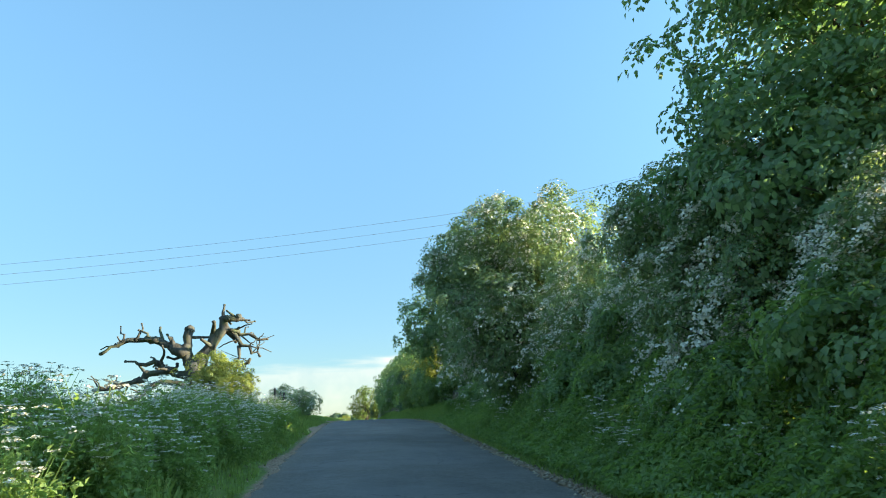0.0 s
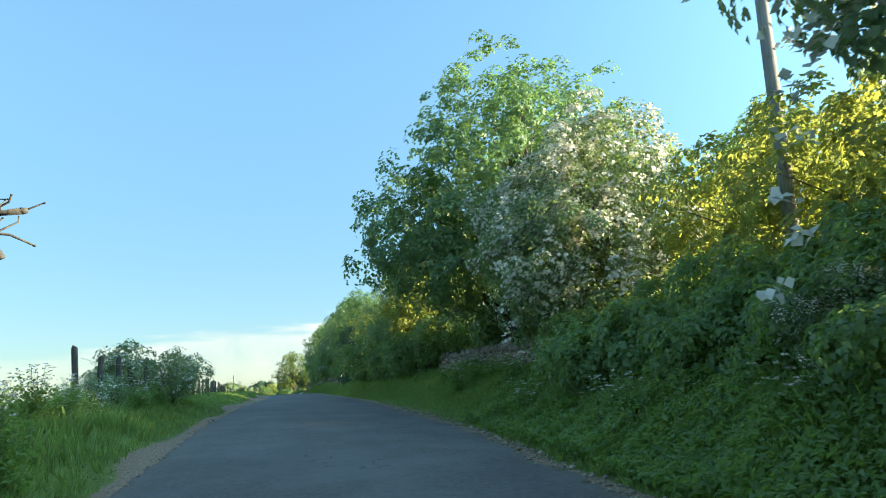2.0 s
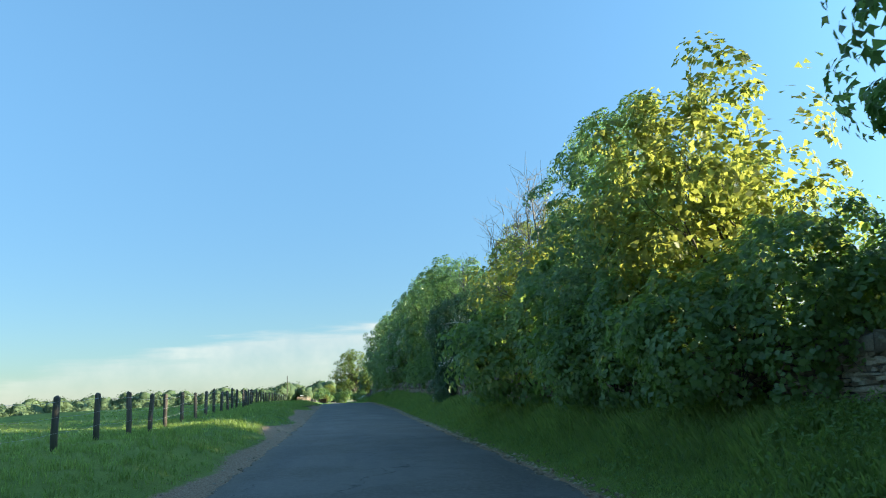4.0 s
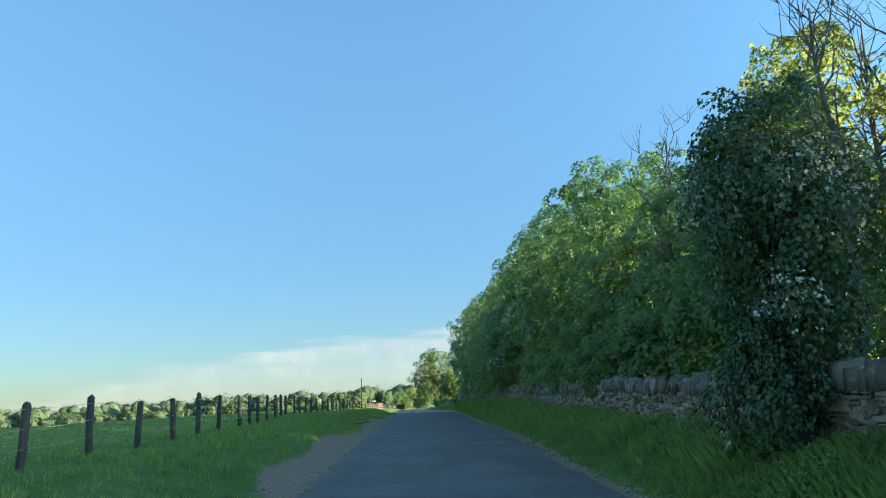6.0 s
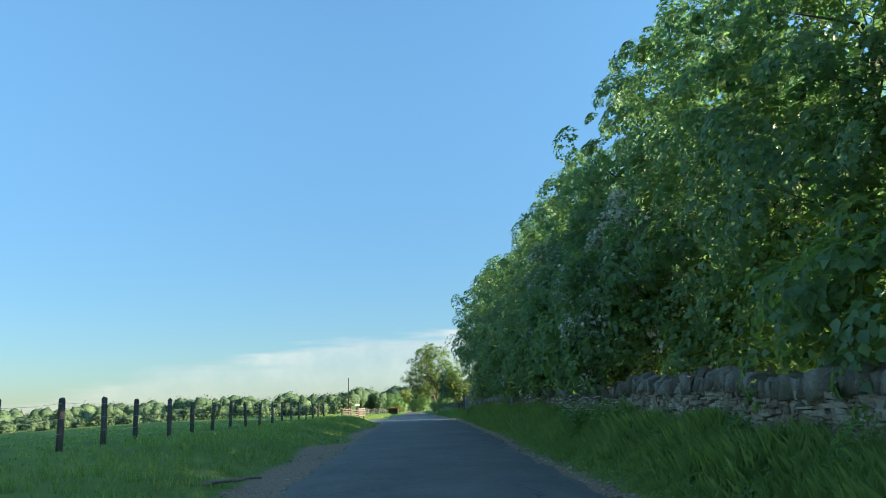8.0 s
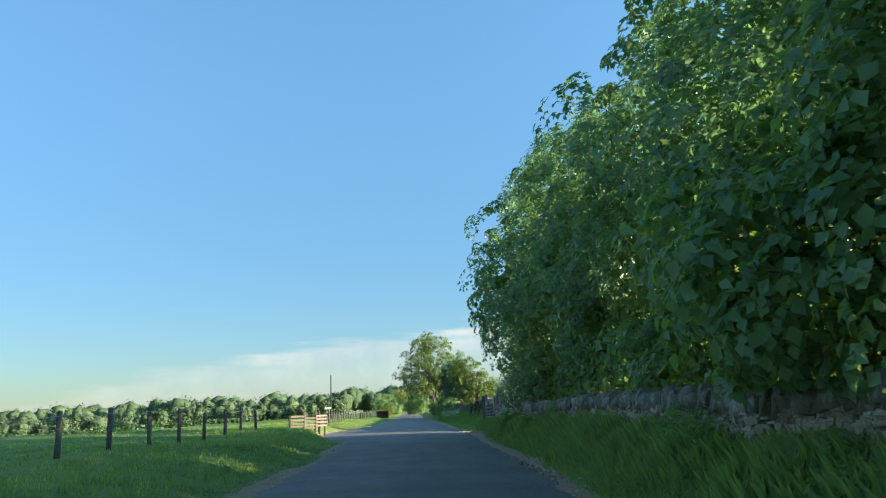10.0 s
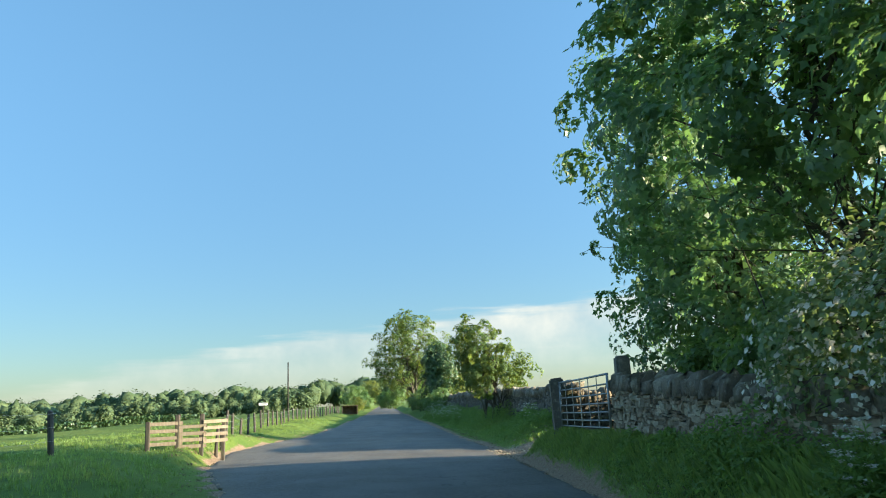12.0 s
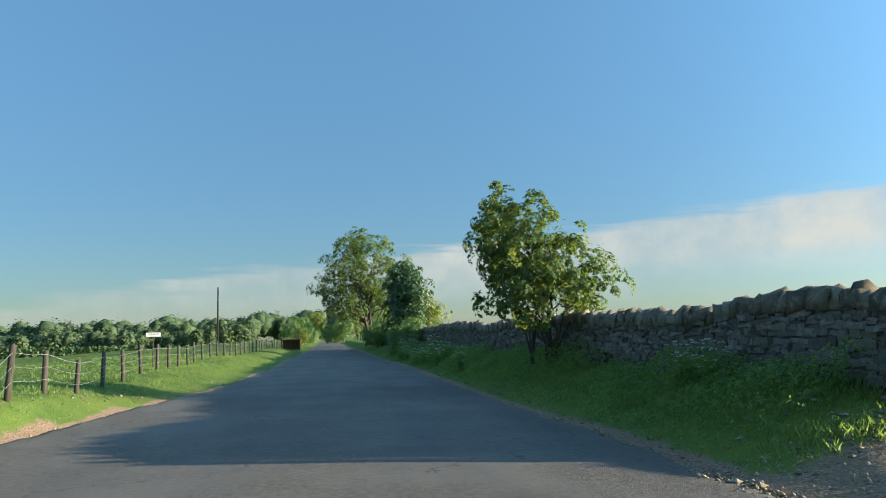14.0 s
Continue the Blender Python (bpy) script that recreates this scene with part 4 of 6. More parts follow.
# ---- the dead oak in the field ----
def dead_oak(at):
    rng = np.random.default_rng(77)
    ob = thing("dead_oak", "dead pollarded oak with stubby knobbly leafless limbs", "tree", at)
    trunk = Buf()
    tube(trunk, [(0, 0, -0.3), (0.02, 0, 0.6), (-0.05, 0, 1.6), (0.05, 0.05, 2.6), (0, 0, 3.3)], [0.62, 0.5, 0.44, 0.46, 0.36], 12)
    put("trunk", trunk.mesh("trunk", True), DEAD_BARK, ob)

    def knob(knobs, p, r):
        bm = bmesh.new()
        bmesh.ops.create_icosphere(bm, subdivisions=2, radius=r)
        for v in bm.verts:
            v.co *= 1 + 0.28 * noise.noise(v.co * 4 / r * 0.4 + Vector(p))
            v.co += Vector(p)
        knobs.add([v.co[:] for v in bm.verts], [[v.index for v in f.verts] for f in bm.faces])
        bm.free()

    def limb(pts, r0, r1, n=10, stubs=4):
        pts = np.array(pts, float)
        ts = np.linspace(0, 1, len(pts))
        fine = np.stack([np.interp(np.linspace(0, 1, n), ts, pts[:, c]) for c in range(3)], 1)
        fine[1:-1] += rng.normal(size=(n - 2, 3)) * 0.07
        rr = np.linspace(r0, r1, n) * (1 + 0.18 * rng.normal(size=n)).clip(0.7, 1.4)
        limbs = Buf()
        tube(limbs, fine, rr, 8)
        knob(limbs, fine[-1], r1 * 1.15)
        for _ in range(stubs * 2):
            i = rng.integers(2, n - 1)
            d = rng.normal(size=3) * (1, 0.6, 0.8) + (0, 0, 0.2)
            q = fine[i] + d / np.linalg.norm(d) * rng.uniform(0.3, 1.25)
            tube(limbs, bent(fine[i], q, rng, 0.16, 4), rr[i] * 0.5 * np.linspace(1, 0.45, 4), 6)
            knob(limbs, q, rr[i] * 0.34)
            knob(limbs, fine[i], rr[i] * 1.02)
        put("limb", limbs.mesh("limb", True), DEAD_BARK, ob)

    limb([(0, 0, 2.6), (-0.4, 0.1, 3.8), (-0.3, 0, 5.2)], 0.36, 0.22, 8, 3)
    limb([(0.1, 0, 2.8), (0.6, 0.1, 4.2), (1.3, 0.1, 5.8), (1.9, 0, 5.9)], 0.34, 0.15, 10, 5)
    limb([(-0.4, 0, 3.7), (-1.4, 0.2, 4.5), (-2.2, 0.2, 4.7)], 0.26, 0.18, 9, 3)
    limb([(-2.2, 0.2, 4.7), (-3.2, 0.2, 4.6), (-4.2, 0.1, 3.9)], 0.14, 0.08, 9, 3)
    limb([(-0.2, 0.1, 2.4), (-1.2, 0.3, 3.0), (-2.6, 0.3, 2.4), (-4.4, 0.2, 1.9)], 0.27, 0.09, 12, 7)
    limb([(-0.2, -0.2, 2.0), (-1.4, -0.3, 2.3), (-2.6, -0.3, 1.2), (-3.6, -0.3, 0.8)], 0.18, 0.07, 10, 4)
    limb([(-1.2, 0.3, 3.0), (-2.0, 0.5, 3.4), (-3.2, 0.5, 3.5)], 0.14, 0.07, 8, 3)
    limb([(0.2, 0, 2.5), (0.9, -0.2, 2.9), (1.5, -0.2, 2.0), (2.6, -0.3, 1.6)], 0.2, 0.08, 10, 5)
    limb([(1.5, -0.2, 2.0), (2.0, -0.2, 2.9), (2.5, -0.2, 3.4)], 0.1, 0.06, 8, 3)
    limb([(1.2, 0.1, 5.4), (2.0, 0.2, 4.9), (3.2, 0.2, 4.6)], 0.15, 0.07, 9, 4)
    limb([(1.2, 0.1, 5.2), (2.2, 0.1, 4.4), (2.9, 0.2, 3.6)], 0.12, 0.06, 9, 4)
    limb([(1.9, 0.1, 4.7), (2.0, 0.1, 3.6), (1.8, 0.1, 2.9)], 0.09, 0.05, 8, 2)
    ob.scale = (1.15, 1.15, 0.93)
    return ob


dead_oak(at_ground(-10.7, 43.2))
again(yellow, -9.2, 40.4, 30, 0.6, "low yellow-green bush at the foot of the dead oak")
again(yellow, -7.9, 38.5, 200, 0.42, "low yellow-green bush on the field bank")
shrub = tree("hawthorn_shrub", "wind-clipped hawthorn shrub with blossom beside the fence", "bush", [(0, 0, 1.1, 1.3, 2.0, 1.0), (-0.3, -0.8, 1.3, 1.0, 1.2, 0.8), (0.3, 1.4, 0.9, 1.0, 1.4, 0.8)], at_ground(-6.6, 56.0), 34, HAW_LEAF, 330, 28, 0.08, ((0, 0), (0.2, 0.6), (-0.2, -0.5)), 0.05, spread=0.26, blossom=0.12, inner=420, limbs=14, twigs=60, bloom=8, blossom_size=0.07)
again(shrub, -6.3, 60.0, 20, 0.95)
again(shrub, -7.2, 50.5, 100, 0.6, "small hawthorn sapling growing through the fence")

# ---- the far end of the lane ----
tree("ash_tree", "tall open-crowned ash tree beside the end of the lane", "tree", [(0, 0, 9.0, 4.4, 4.4, 4.0), (-3.0, 0.5, 6.4, 2.9, 2.9, 2.6), (2.8, -0.4, 7.0, 2.9, 2.9, 2.8), (0.2, 0.2, 11.6, 2.8, 2.8, 2.0), (-2.0, 0, 4.4, 2.4, 2.2, 1.6)], at_ground(3.8, 262), 71, ASH_LEAF, 620, 30, 0.21, ((0, 0),), 0.24, spread=0.55, inner=0, limbs=30, twigs=90, droop=-0.3, shell=0.6, back=0.3, shape=palm_arrays)
tree("ivy_clad_tree", "short tree trunk thick with ivy beside the lane", "tree", [(0, 0, 2.6, 1.5, 1.6, 2.4), (0.1, 0.1, 5.0, 1.6, 1.6, 1.6), (0.9, -0.2, 3.6, 1.3, 1.3, 2.0)], at_ground(5.6, 232), 72, IVY_LEAF, 420, 26, 0.22, ((0, 0),), 0.3, spread=0.42, inner=700, limbs=10, twigs=20)
again(yellow, 6.8, 233, 120, 0.8, "sunlit yellow-green bush against the ivy-clad tree")
wall_tree = tree("hawthorn_tree", "small round hawthorn tree growing against the stone wall", "tree", [(0, 0, 3.6, 1.7, 1.8, 1.5), (-0.8, 0.3, 4.3, 1.2, 1.3, 1.2), (1.2, -0.2, 3.0, 1.4, 1.3, 1.2), (-0.3, -0.2, 2.3, 1.3, 1.3, 1.0), (2.0, 0.1, 2.5, 0.9, 1.0, 0.8)], at_ground(5.0, 191.5), 73, ASH_LEAF, 420, 34, 0.125, ((0, 0), (0.15, 0.2), (-0.2, 0.2), (0.3, -0.1)), 0.07, spread=0.27, inner=300, limbs=26, twigs=60, shape=palm_arrays)
wall_tree.scale = (0.86, 0.86, 0.86)
for x, y, s, turn in ((4.6, 222, 0.7, 10), (4.4, 246, 0.9, 90), (6.5, 270, 1.6, 40), (9, 285, 1.8, 200), (-5.5, 285, 1.4, 120), (2.0, 330, 1.8, 20), (-4.5, 300, 1.2, 250)):
    again(bush, x, y, turn, s, "roundish green roadside bush")
for x, y, s, turn in ((-4, 350, 1.2, 60), (6, 345, 1.3, 220)):
    again(yellow, x, y, turn, s, "sunlit field maple far along the lane")


def far_woods():
    """Rounded tree crowns along the far side of the pasture."""
    rng = np.random.default_rng(9)
    vs, ts, n = [], [], 0
    for row, (dist, h0) in enumerate(((300, 6.5), (350, 11.0), (425, 13.5))):
        a = -43.0
        while a < 6:
            a += rng.uniform(0.4, 0.95) * 330 / dist
            if -4.5 < a < 6 and row < 2:
                continue
            r = dist + rng.normal() * 12
            x, y = r * math.sin(radians(a)), 150 + r * math.cos(radians(a)) * 0.9
            h = 0.95 * h0 * rng.uniform(0.78, 1.2) * (0.88 if -12 < a < -1 else 0.95)
            w = h * rng.uniform(0.3, 0.46)
            z0 = float(ground_z(x, y))
            lumps = [(x, y, z0 + h * 0.56, w, w, h * 0.44)]
            for _ in range(3):
                q = rng.uniform(0.5, 0.8)
                lumps.append((x + rng.normal() * w * 0.6, y - w * 0.4, z0 + h * rng.uniform(0.3, 0.75), w * q, w * q, h * 0.42 * q))
            for lx, ly, lz, rx, ry, rz in lumps:
                bm = bmesh.new()
                bmesh.ops.create_icosphere(bm, subdivisions=2, radius=1.0)
                co = np.array([p.co[:] for p in bm.verts])
                tri = np.array([[p.index for p in f.verts] for f in bm.faces])
                bm.free()
                push = 1 + 0.2 * wobble(co[:, 0] + lx, co[:, 2] + co[:, 1], 5.0, lx) + 0.14 * wobble(co[:, 1] - co[:, 2], co[:, 0], 9.0, ly)
                vs.append(co * push[:, None] * (rx * 0.95, ry * 0.95, rz * 0.95) + (lx, ly, lz))
                ts.append(tri + n)
                n += len(co)
            v, t = scraps(lumps, 330, 2, 0.8, rng, 0.55, 0.9, -50, 0.6)
            vs.append(v)
            ts.append(t + n)
            n += len(v)
    me = tri_mesh("far_woods", np.concatenate(vs), np.concatenate(ts))
    tagged(put("far_woods", me, FAR_LEAF), "distant belt of broadleaved woodland beyond the pasture", "woods", kind="stuff")


far_woods()

last = tree("sycamore_tree", "last sycamore of the wood with spreading boughs beside the field gate", "tree", [(0, 0, 6.6, 3.0, 3.0, 3.0), (-1.2, -1.0, 4.6, 2.2, 2.4, 1.7), (0.8, 1.6, 5.4, 2.4, 2.2, 2.3), (-0.6, 0.8, 8.6, 2.1, 2.1, 2.1), (0.4, -2.2, 4.0, 2.2, 2.2, 2.0), (-0.3, 1.4, 3.9, 2.0, 2.0, 1.7), (-1.2, -2.6, 2.7, 2.0, 2.6, 1.6), (-0.6, -0.2, 2.8, 2.0, 2.0, 1.6), (0.6, -3.4, 2.6, 2.0, 2.2, 1.7)], at_ground(8.3, 172.0), 14, SYC_LEAF, 600, 54, 0.118, ((0, 0), (0.5, -0.4)), 0.15, spread=0.36, group="trees behind the wall", inner=1500, limbs=40, twigs=160, slim=0.9, shape=palm_arrays, droop=0.0, back=0.55)


for x, y, s in ((10.5, 169.0, 1.0), (9.5, 166.0, 1.1), (6.9, 165.6, 0.85), (7.4, 168.6, 0.9), (8.4, 171.2, 0.8)):
    again(bush, x, y, 20 * s, s, "dark shady bush under the last sycamores")


def undergrowth(y0, y1, n, seed, leaf=BUSH_LEAF, tall=1.0):
    """Shaded saplings, ivy and brambles that close the wood behind the wall."""
    rng = np.random.default_rng(seed)
    y = rng.uniform(y0, y1, n)
    x = wall_x(y) + 0.9 + 0.6 * smooth(74, 66, y) + rng.uniform(0.2, 7.0, n)
    top_h = 2.9 + 1.5 * wobble(x, y, 0.5) + 0.16 * (x - wall_x(y)) ** 1.2
    z = np.array(ground_z(x, y)) + rng.random(n) ** 0.8 * np.maximum(top_h * tall, 0.6)
    p = np.stack([x, y, z], 1)
    nrm = rng.normal(size=(n, 3)) * 0.6 + (-0.4, 0, 0.8)
    tagged(put("undergrowth", tri_mesh("undergrowth", *leaf_arrays(p, nrm, 0.15, rng)), leaf), "shaded tangle of saplings and brambles behind the wall", "undergrowth", kind="stuff")


undergrowth(48, 74, 33000, 17)
# The darker ivy leaf puts this stretch's deep shade into the colour.
undergrowth(74, 91, 12000, 20, IVY_LEAF, 0.5)
undergrowth(91, 140, 56000, 19)
undergrowth(140, 152, 14000, 26, BUSH_LEAF, 0.9)
undergrowth(152, 166, 12000, 27, BUSH_LEAF, 0.55)
for k in range(10):
    again(bush, 6.7, 99.0 + 6.6 * k, 47 * k, 1.15 + 0.1 * (k % 3), "leafy undergrowth behind the wall")
again(bush, 8.0, 86.0, -10, 1.1, "leafy undergrowth behind the wall")
for x, y, turn, s in ((11.0, 52.5, 10, 1.1), (10.2, 56.0, -20, 1.2), (9.4, 60.0, 30, 1.2), (8.6, 64.0, 0, 1.2), (11.0, 56.0, 20, 1.4), (11.5, 61.0, -30, 1.4)):
    again(bush, x, y, turn, s, "leafy undergrowth behind the wall")
again(haw_white, 9.4, 52.0, 20, 1.05, "hawthorn tree heavy with white blossom behind the wall")
again(haw_big, 4.7, 35.2, 30, 0.22, "young hawthorn in sparse blossom on the hedge bank")
again(haw_big, 5.3, 43.0, 120, 0.18, "young hawthorn in sparse blossom on the hedge bank")


def field_hedge(a, b, n, seed, size, tall, deep, label):
    """A low dark hedge in a straight line."""
    rng = np.random.default_rng(seed)
    t = rng.random(n)
    x, y = a[0] + (b[0] - a[0]) * t + rng.normal(size=n) * deep, a[1] + (b[1] - a[1]) * t + rng.normal(size=n) * deep
    z = np.array(ground_z(x, y)) + rng.random(n) * (tall + 0.35 * tall * wobble(x, y, 0.3 / deep ** 0.7))
    tagged(put("field_hedge", tri_mesh("field_hedge", *scrap_arrays(np.stack([x, y, z], 1), rng.normal(size=(n, 3)) + (0, 0, 0.6), size, rng)), IVY_LEAF), label, "hedge", kind="stuff")


field_hedge((-175, 255), (-40, 330), 14000, 23, 0.6, 1.3, 0.4, "low dark hedge along the far side of the pasture")
field_hedge((6.4, 169.6), (6.9, 174.4), 8000, 24, 0.1, 1.3, 0.3, "shady unkempt hedge behind the field gate")
field_hedge((6.6, 184.5), (34.0, 186.0), 12000, 28, 0.12, 0.8, 0.35, "low shady hedge along the field behind the wall")
again(yellow, -3.9, 262, 20, 0.4, "sunlit yellow-green bush beside the field shelter")


def bank_herbs(y0, y1, n, seed):
    """Nettles, goosegrass and other tall herbs on the bank before the wall."""
    rng = np.random.default_rng(seed)
    y = rng.uniform(y0, y1, n)
    r = right_edge(y)
    u = rng.random(n) ** 1.15
    x = r + 0.22 + (6.2 - 2.0 * smooth(34, 18, y)) * u
    h = (0.28 + 1.4 * smooth(0.0, 0.65, u)) * (1 + 0.35 * wobble(x, y, 1.3)) * (1 + 0.25 * wobble(x, y, 4.1, 2))
    z = np.array(ground_z(x, y)) + h * rng.random(n) ** 0.33
    nrm = rng.normal(size=(n, 3)) * 0.45 + (-0.35, 0, 0.8)
    tagged(put("bank_herbs", tri_mesh("bank_herbs", *leaf_arrays(np.stack([x, y, z], 1), nrm, 0.11, rng, 0.5)), HERB_LEAF), "nettles and tall green herbs covering the hedge bank", "herbs", kind="stuff")


bank_herbs(7, 47, 115000, 44)


def wall_weeds(y0, y1, n, seed):
    """Nettles, docks and goosegrass in patches along the foot of the wall and over the verge."""
    rng = np.random.default_rng(seed)
    y = rng.uniform(y0, y1, n)
    w, r = wall_x(y), right_edge(y)
    u = rng.random(n) ** 0.6
    x = r + 0.25 + (w - r - 0.3) * u
    h = (0.16 + 0.34 * u) * np.clip(0.75 + 0.7 * wobble(x * 1.5, y, 0.9) + 0.4 * wobble(x, y, 3.3, 1), 0.15, 1.6)
    z = np.array(ground_z(x, y)) + h * rng.random(n) ** 0.6
    nrm = rng.normal(size=(n, 3)) * 0.45 + (-0.35, 0, 0.8)
    tagged(put("wall_weeds", tri_mesh("wall_weeds", *leaf_arrays(np.stack([x, y, z], 1), nrm, 0.085, rng, 0.45)), HERB_LEAF), "nettles, docks and other weeds along the foot of the wall", "herbs", kind="stuff")


wall_weeds(45, 168, 76000, 46)
wall_weeds(180, 225, 30000, 47)


# ---- telegraph poles and wires ----
def telegraph_pole(x, y, height, turn, label, armed=True):
    ob = thing("telegraph_pole", label, "pole", at_ground(x, y), "telegraph poles", turn=turn)
    buf = Buf()
    tube(buf, [(0, 0, -0.4), (0, 0, height * 0.5), (0, 0, height)], [0.15, 0.13, 0.105] if armed else [0.12, 0.1, 0.085], 12)
    put("post", buf.mesh("post", True), POLE_WOOD if armed else SILHOUETTE_WOOD, ob)
    if not armed:
        return ob
    for k in range(3):
        z = height - 0.2 - 0.55 * k
        arm = Buf()
        box(arm, (0.24, 0.05, 0.05), (0.16, 0, z), bevel=0.01)
        arm_ob = put("bracket", arm.mesh("bracket"), POLE_WOOD, ob)
        b = Buf()
        tube(b, [(0.24, 0, z + 0.02), (0.24, 0, z + 0.07), (0.24, 0, z + 0.12), (0.24, 0, z + 0.18)], [0.02, 0.05, 0.035, 0.045], 10)
        put("insulator", b.mesh("insulator", True), PORCELAIN, arm_ob, "pale porcelain insulator")
    return ob


pole_a = (7.2, 39.2)
pole_b = (-50.0, 46.6)
pole_c = (30.0, 28.5)
WIRE_TOPS = {pole_a: 13.47, pole_b: 10.6, pole_c: 17.0}
for spot, label in ((pole_a, "weathered wooden telegraph pole rising behind the hawthorns"), (pole_b, "weathered wooden telegraph pole out in the field"), (pole_c, "weathered wooden telegraph pole beyond the hedge")):
    telegraph_pole(*spot, WIRE_TOPS[spot] - float(ground_z(*spot)) + 0.02, 155, label)
telegraph_pole(-14.4, 271, 7.6, 80, "lone wooden pole standing in the pasture", False)


def span(a, b, sag, radius, name, label, n=24):
    ob = thing(name, label, "cable", a, "overhead wires")
    buf = Buf()
    ts = np.linspace(0, 1, n)
    p = np.outer(1 - ts, a) + np.outer(ts, b)
    p[:, 2] -= sag * 4 * ts * (1 - ts)
    tube(buf, p - np.array(a), [radius] * n, 5, False)
    put("strand", buf.mesh("strand"), CABLE, ob)


for k in range(3):
    a, b, c = ((p[0] - 0.218, p[1] + 0.101, WIRE_TOPS[p] - 0.55 * k) for p in (pole_a, pole_b, pole_c))
    span(a, b, 1.0, 0.007, "overhead_wire", "thin dark overhead wire crossing the lane")
    span(a, c, 0.2, 0.007, "overhead_wire", "thin dark overhead wire crossing the lane")

# ---- the fence along the pasture ----
fence_x = line([(40, -6.8), (57, -6.8), (68, -7.5), (90, -7.6), (112, -7.9), (130, -9.0), (146, -9.2), (160, -8.9), (177.6, -8.6), (179.6, -6.1), (181.2, -5.75), (185, -6.35), (190, -6.8), (212, -7.3), (262, -6.2), (300, -5.8)])
post_me = []
for k in range(4):
    rng = np.random.default_rng(100 + k)
    b = Buf()
    tube(b, [(0, 0, -0.35), (0.01, 0, 0.4), (rng.normal() * 0.012, rng.normal() * 0.012, 1.18), (0.0, 0.0, 1.215)], [0.08, 0.078, 0.075, 0.06], 9)
    post_me.append(b.mesh("fence_post", True))


def wire_fence(ys, label, tall=1.0):
    rng = np.random.default_rng(int(ys[0]))
    ob = thing("post_and_wire_fence", label, "fence", at_ground(float(fence_x(ys[0])), ys[0]), kind="")
    o = np.array(ob.matrix_world.translation)
    pts = []
    for i, y in enumerate(ys):
        p = np.array(at_ground(float(fence_x(y)) + rng.normal() * 0.04, y))
        pts.append(p)
        m = put("post", post_me[i % 4], POST_WOOD, ob)
        m.matrix_basis = pose(*(p - o), rng.normal() * 1.6, rng.normal() * 1.6, rng.uniform(0, 360)) @ Matrix.Diagonal((min(tall, 1.0), min(tall, 1.0), tall * rng.uniform(0.95, 1.06), 1))
    for h in (1.08 * tall, 0.74 * tall, 0.4 * tall):
        b = Buf()
        line_pts = []
        for i, p in enumerate(pts):
            line_pts.append(p - o + (0.065, 0, h))
            if i < len(pts) - 1:
                line_pts.append((p + pts[i + 1]) / 2 - o + (0.065, 0, h - 0.03))
        tube(b, line_pts, [0.0045 if h > tall else 0.003] * len(line_pts), 4, False)
        put("wire", b.mesh("wire"), WIRE, ob, "white electric rope" if h > tall else "plain steel wire")
    return ob


wire_fence(np.arange(47.6, 62, 2.45), "short run of weathered posts and wire among tall weeds", 1.4)
wire_fence(np.concatenate([np.arange(66.7, 90, 3.0), np.linspace(90.7, 108.2, 7), np.arange(110.9, 117, 2.75), np.linspace(119.5, 131.8, 5), np.arange(135.1, 177, 3.35)]), "long line of weathered wooden posts strung with wire beside the pasture")
wire_fence(np.arange(181.5, 262, 2.45), "row of weathered wooden posts with white electric rope beside the pasture", 0.76)


def rail_fence(spots):
    """A short stretch of pale sawn rails by the field entrance."""
    rng = np.random.default_rng(8)
    ob = thing("rail_fence", "short four-rail fence of pale sawn timber at the field entrance", "fence", at_ground(*spots[0]))
    o = np.array(ob.matrix_world.translation)
    level = at_ground(*spots[2])[2] + 0.12
    ends = [np.array((*p, level)) for p in spots]
    for k, p in enumerate(ends):
        b = Buf()
        top_h = 1.12 if k in (1, 2) else 0.94
        box(b, (0.13, 0.13, top_h + 0.5), (0, 0, (top_h - 0.5) / 2), bevel=0.02, jitter=0.004, rng=rng)
        put("post", b.mesh("post"), POST_WOOD, ob).matrix_basis = pose(*(p - o), rng.normal(), rng.normal(), 5)
    for i, step in enumerate((0.1, 0.0, 0.13)):
        a, c = ends[i] - o, ends[i + 1] - o
        for h in (0.14, 0.34, 0.54, 0.74):
            b = Buf()
            d = c - a
            ln = np.linalg.norm(d)
            turn = np.array(Vector(d).to_track_quat("X", "Z").to_matrix())
            box(b, (ln + 0.12, 0.045, 0.1), (a + c) / 2 + (0.09, 0, h + step + rng.normal() * 0.012), turn, bevel=0.006, jitter=0.004, rng=rng)
            put("rail", b.mesh("rail"), RAIL_WOOD, ob)
    return ob


rail_fence([(-7.3, 178.9), (-6.5, 179.2), (-5.85, 179.5), (-5.35, 180.3)])


def notice(x, y, w, h, top, label):
    ob = thing("notice_board", label, "sign", at_ground(x, y), turn=8)
    b = Buf()
    box(b, (w, 0.02, h), (0, -0.05, top - h / 2), bevel=0.004)
    board = put("panel", b.mesh("panel"), SIGN, ob)
    for k in (0.3, 0.55):
        b = Buf()
        box(b, (w * 0.7, 0.004, h * 0.12), (0, -0.062, top - h * k))
        put("lettering_bar", b.mesh("lettering_bar"), CABLE, board, "dark line of lettering")
    b = Buf()
    box(b, (0.05, 0.05, top + 0.3), (0, 0, top / 2 - 0.15), bevel=0.008)
    put("stake", b.mesh("stake"), POST_WOOD, ob)


notice(-7.6, 203.2, 0.55, 0.16, 1.42, "small white notice board fixed above the fence")


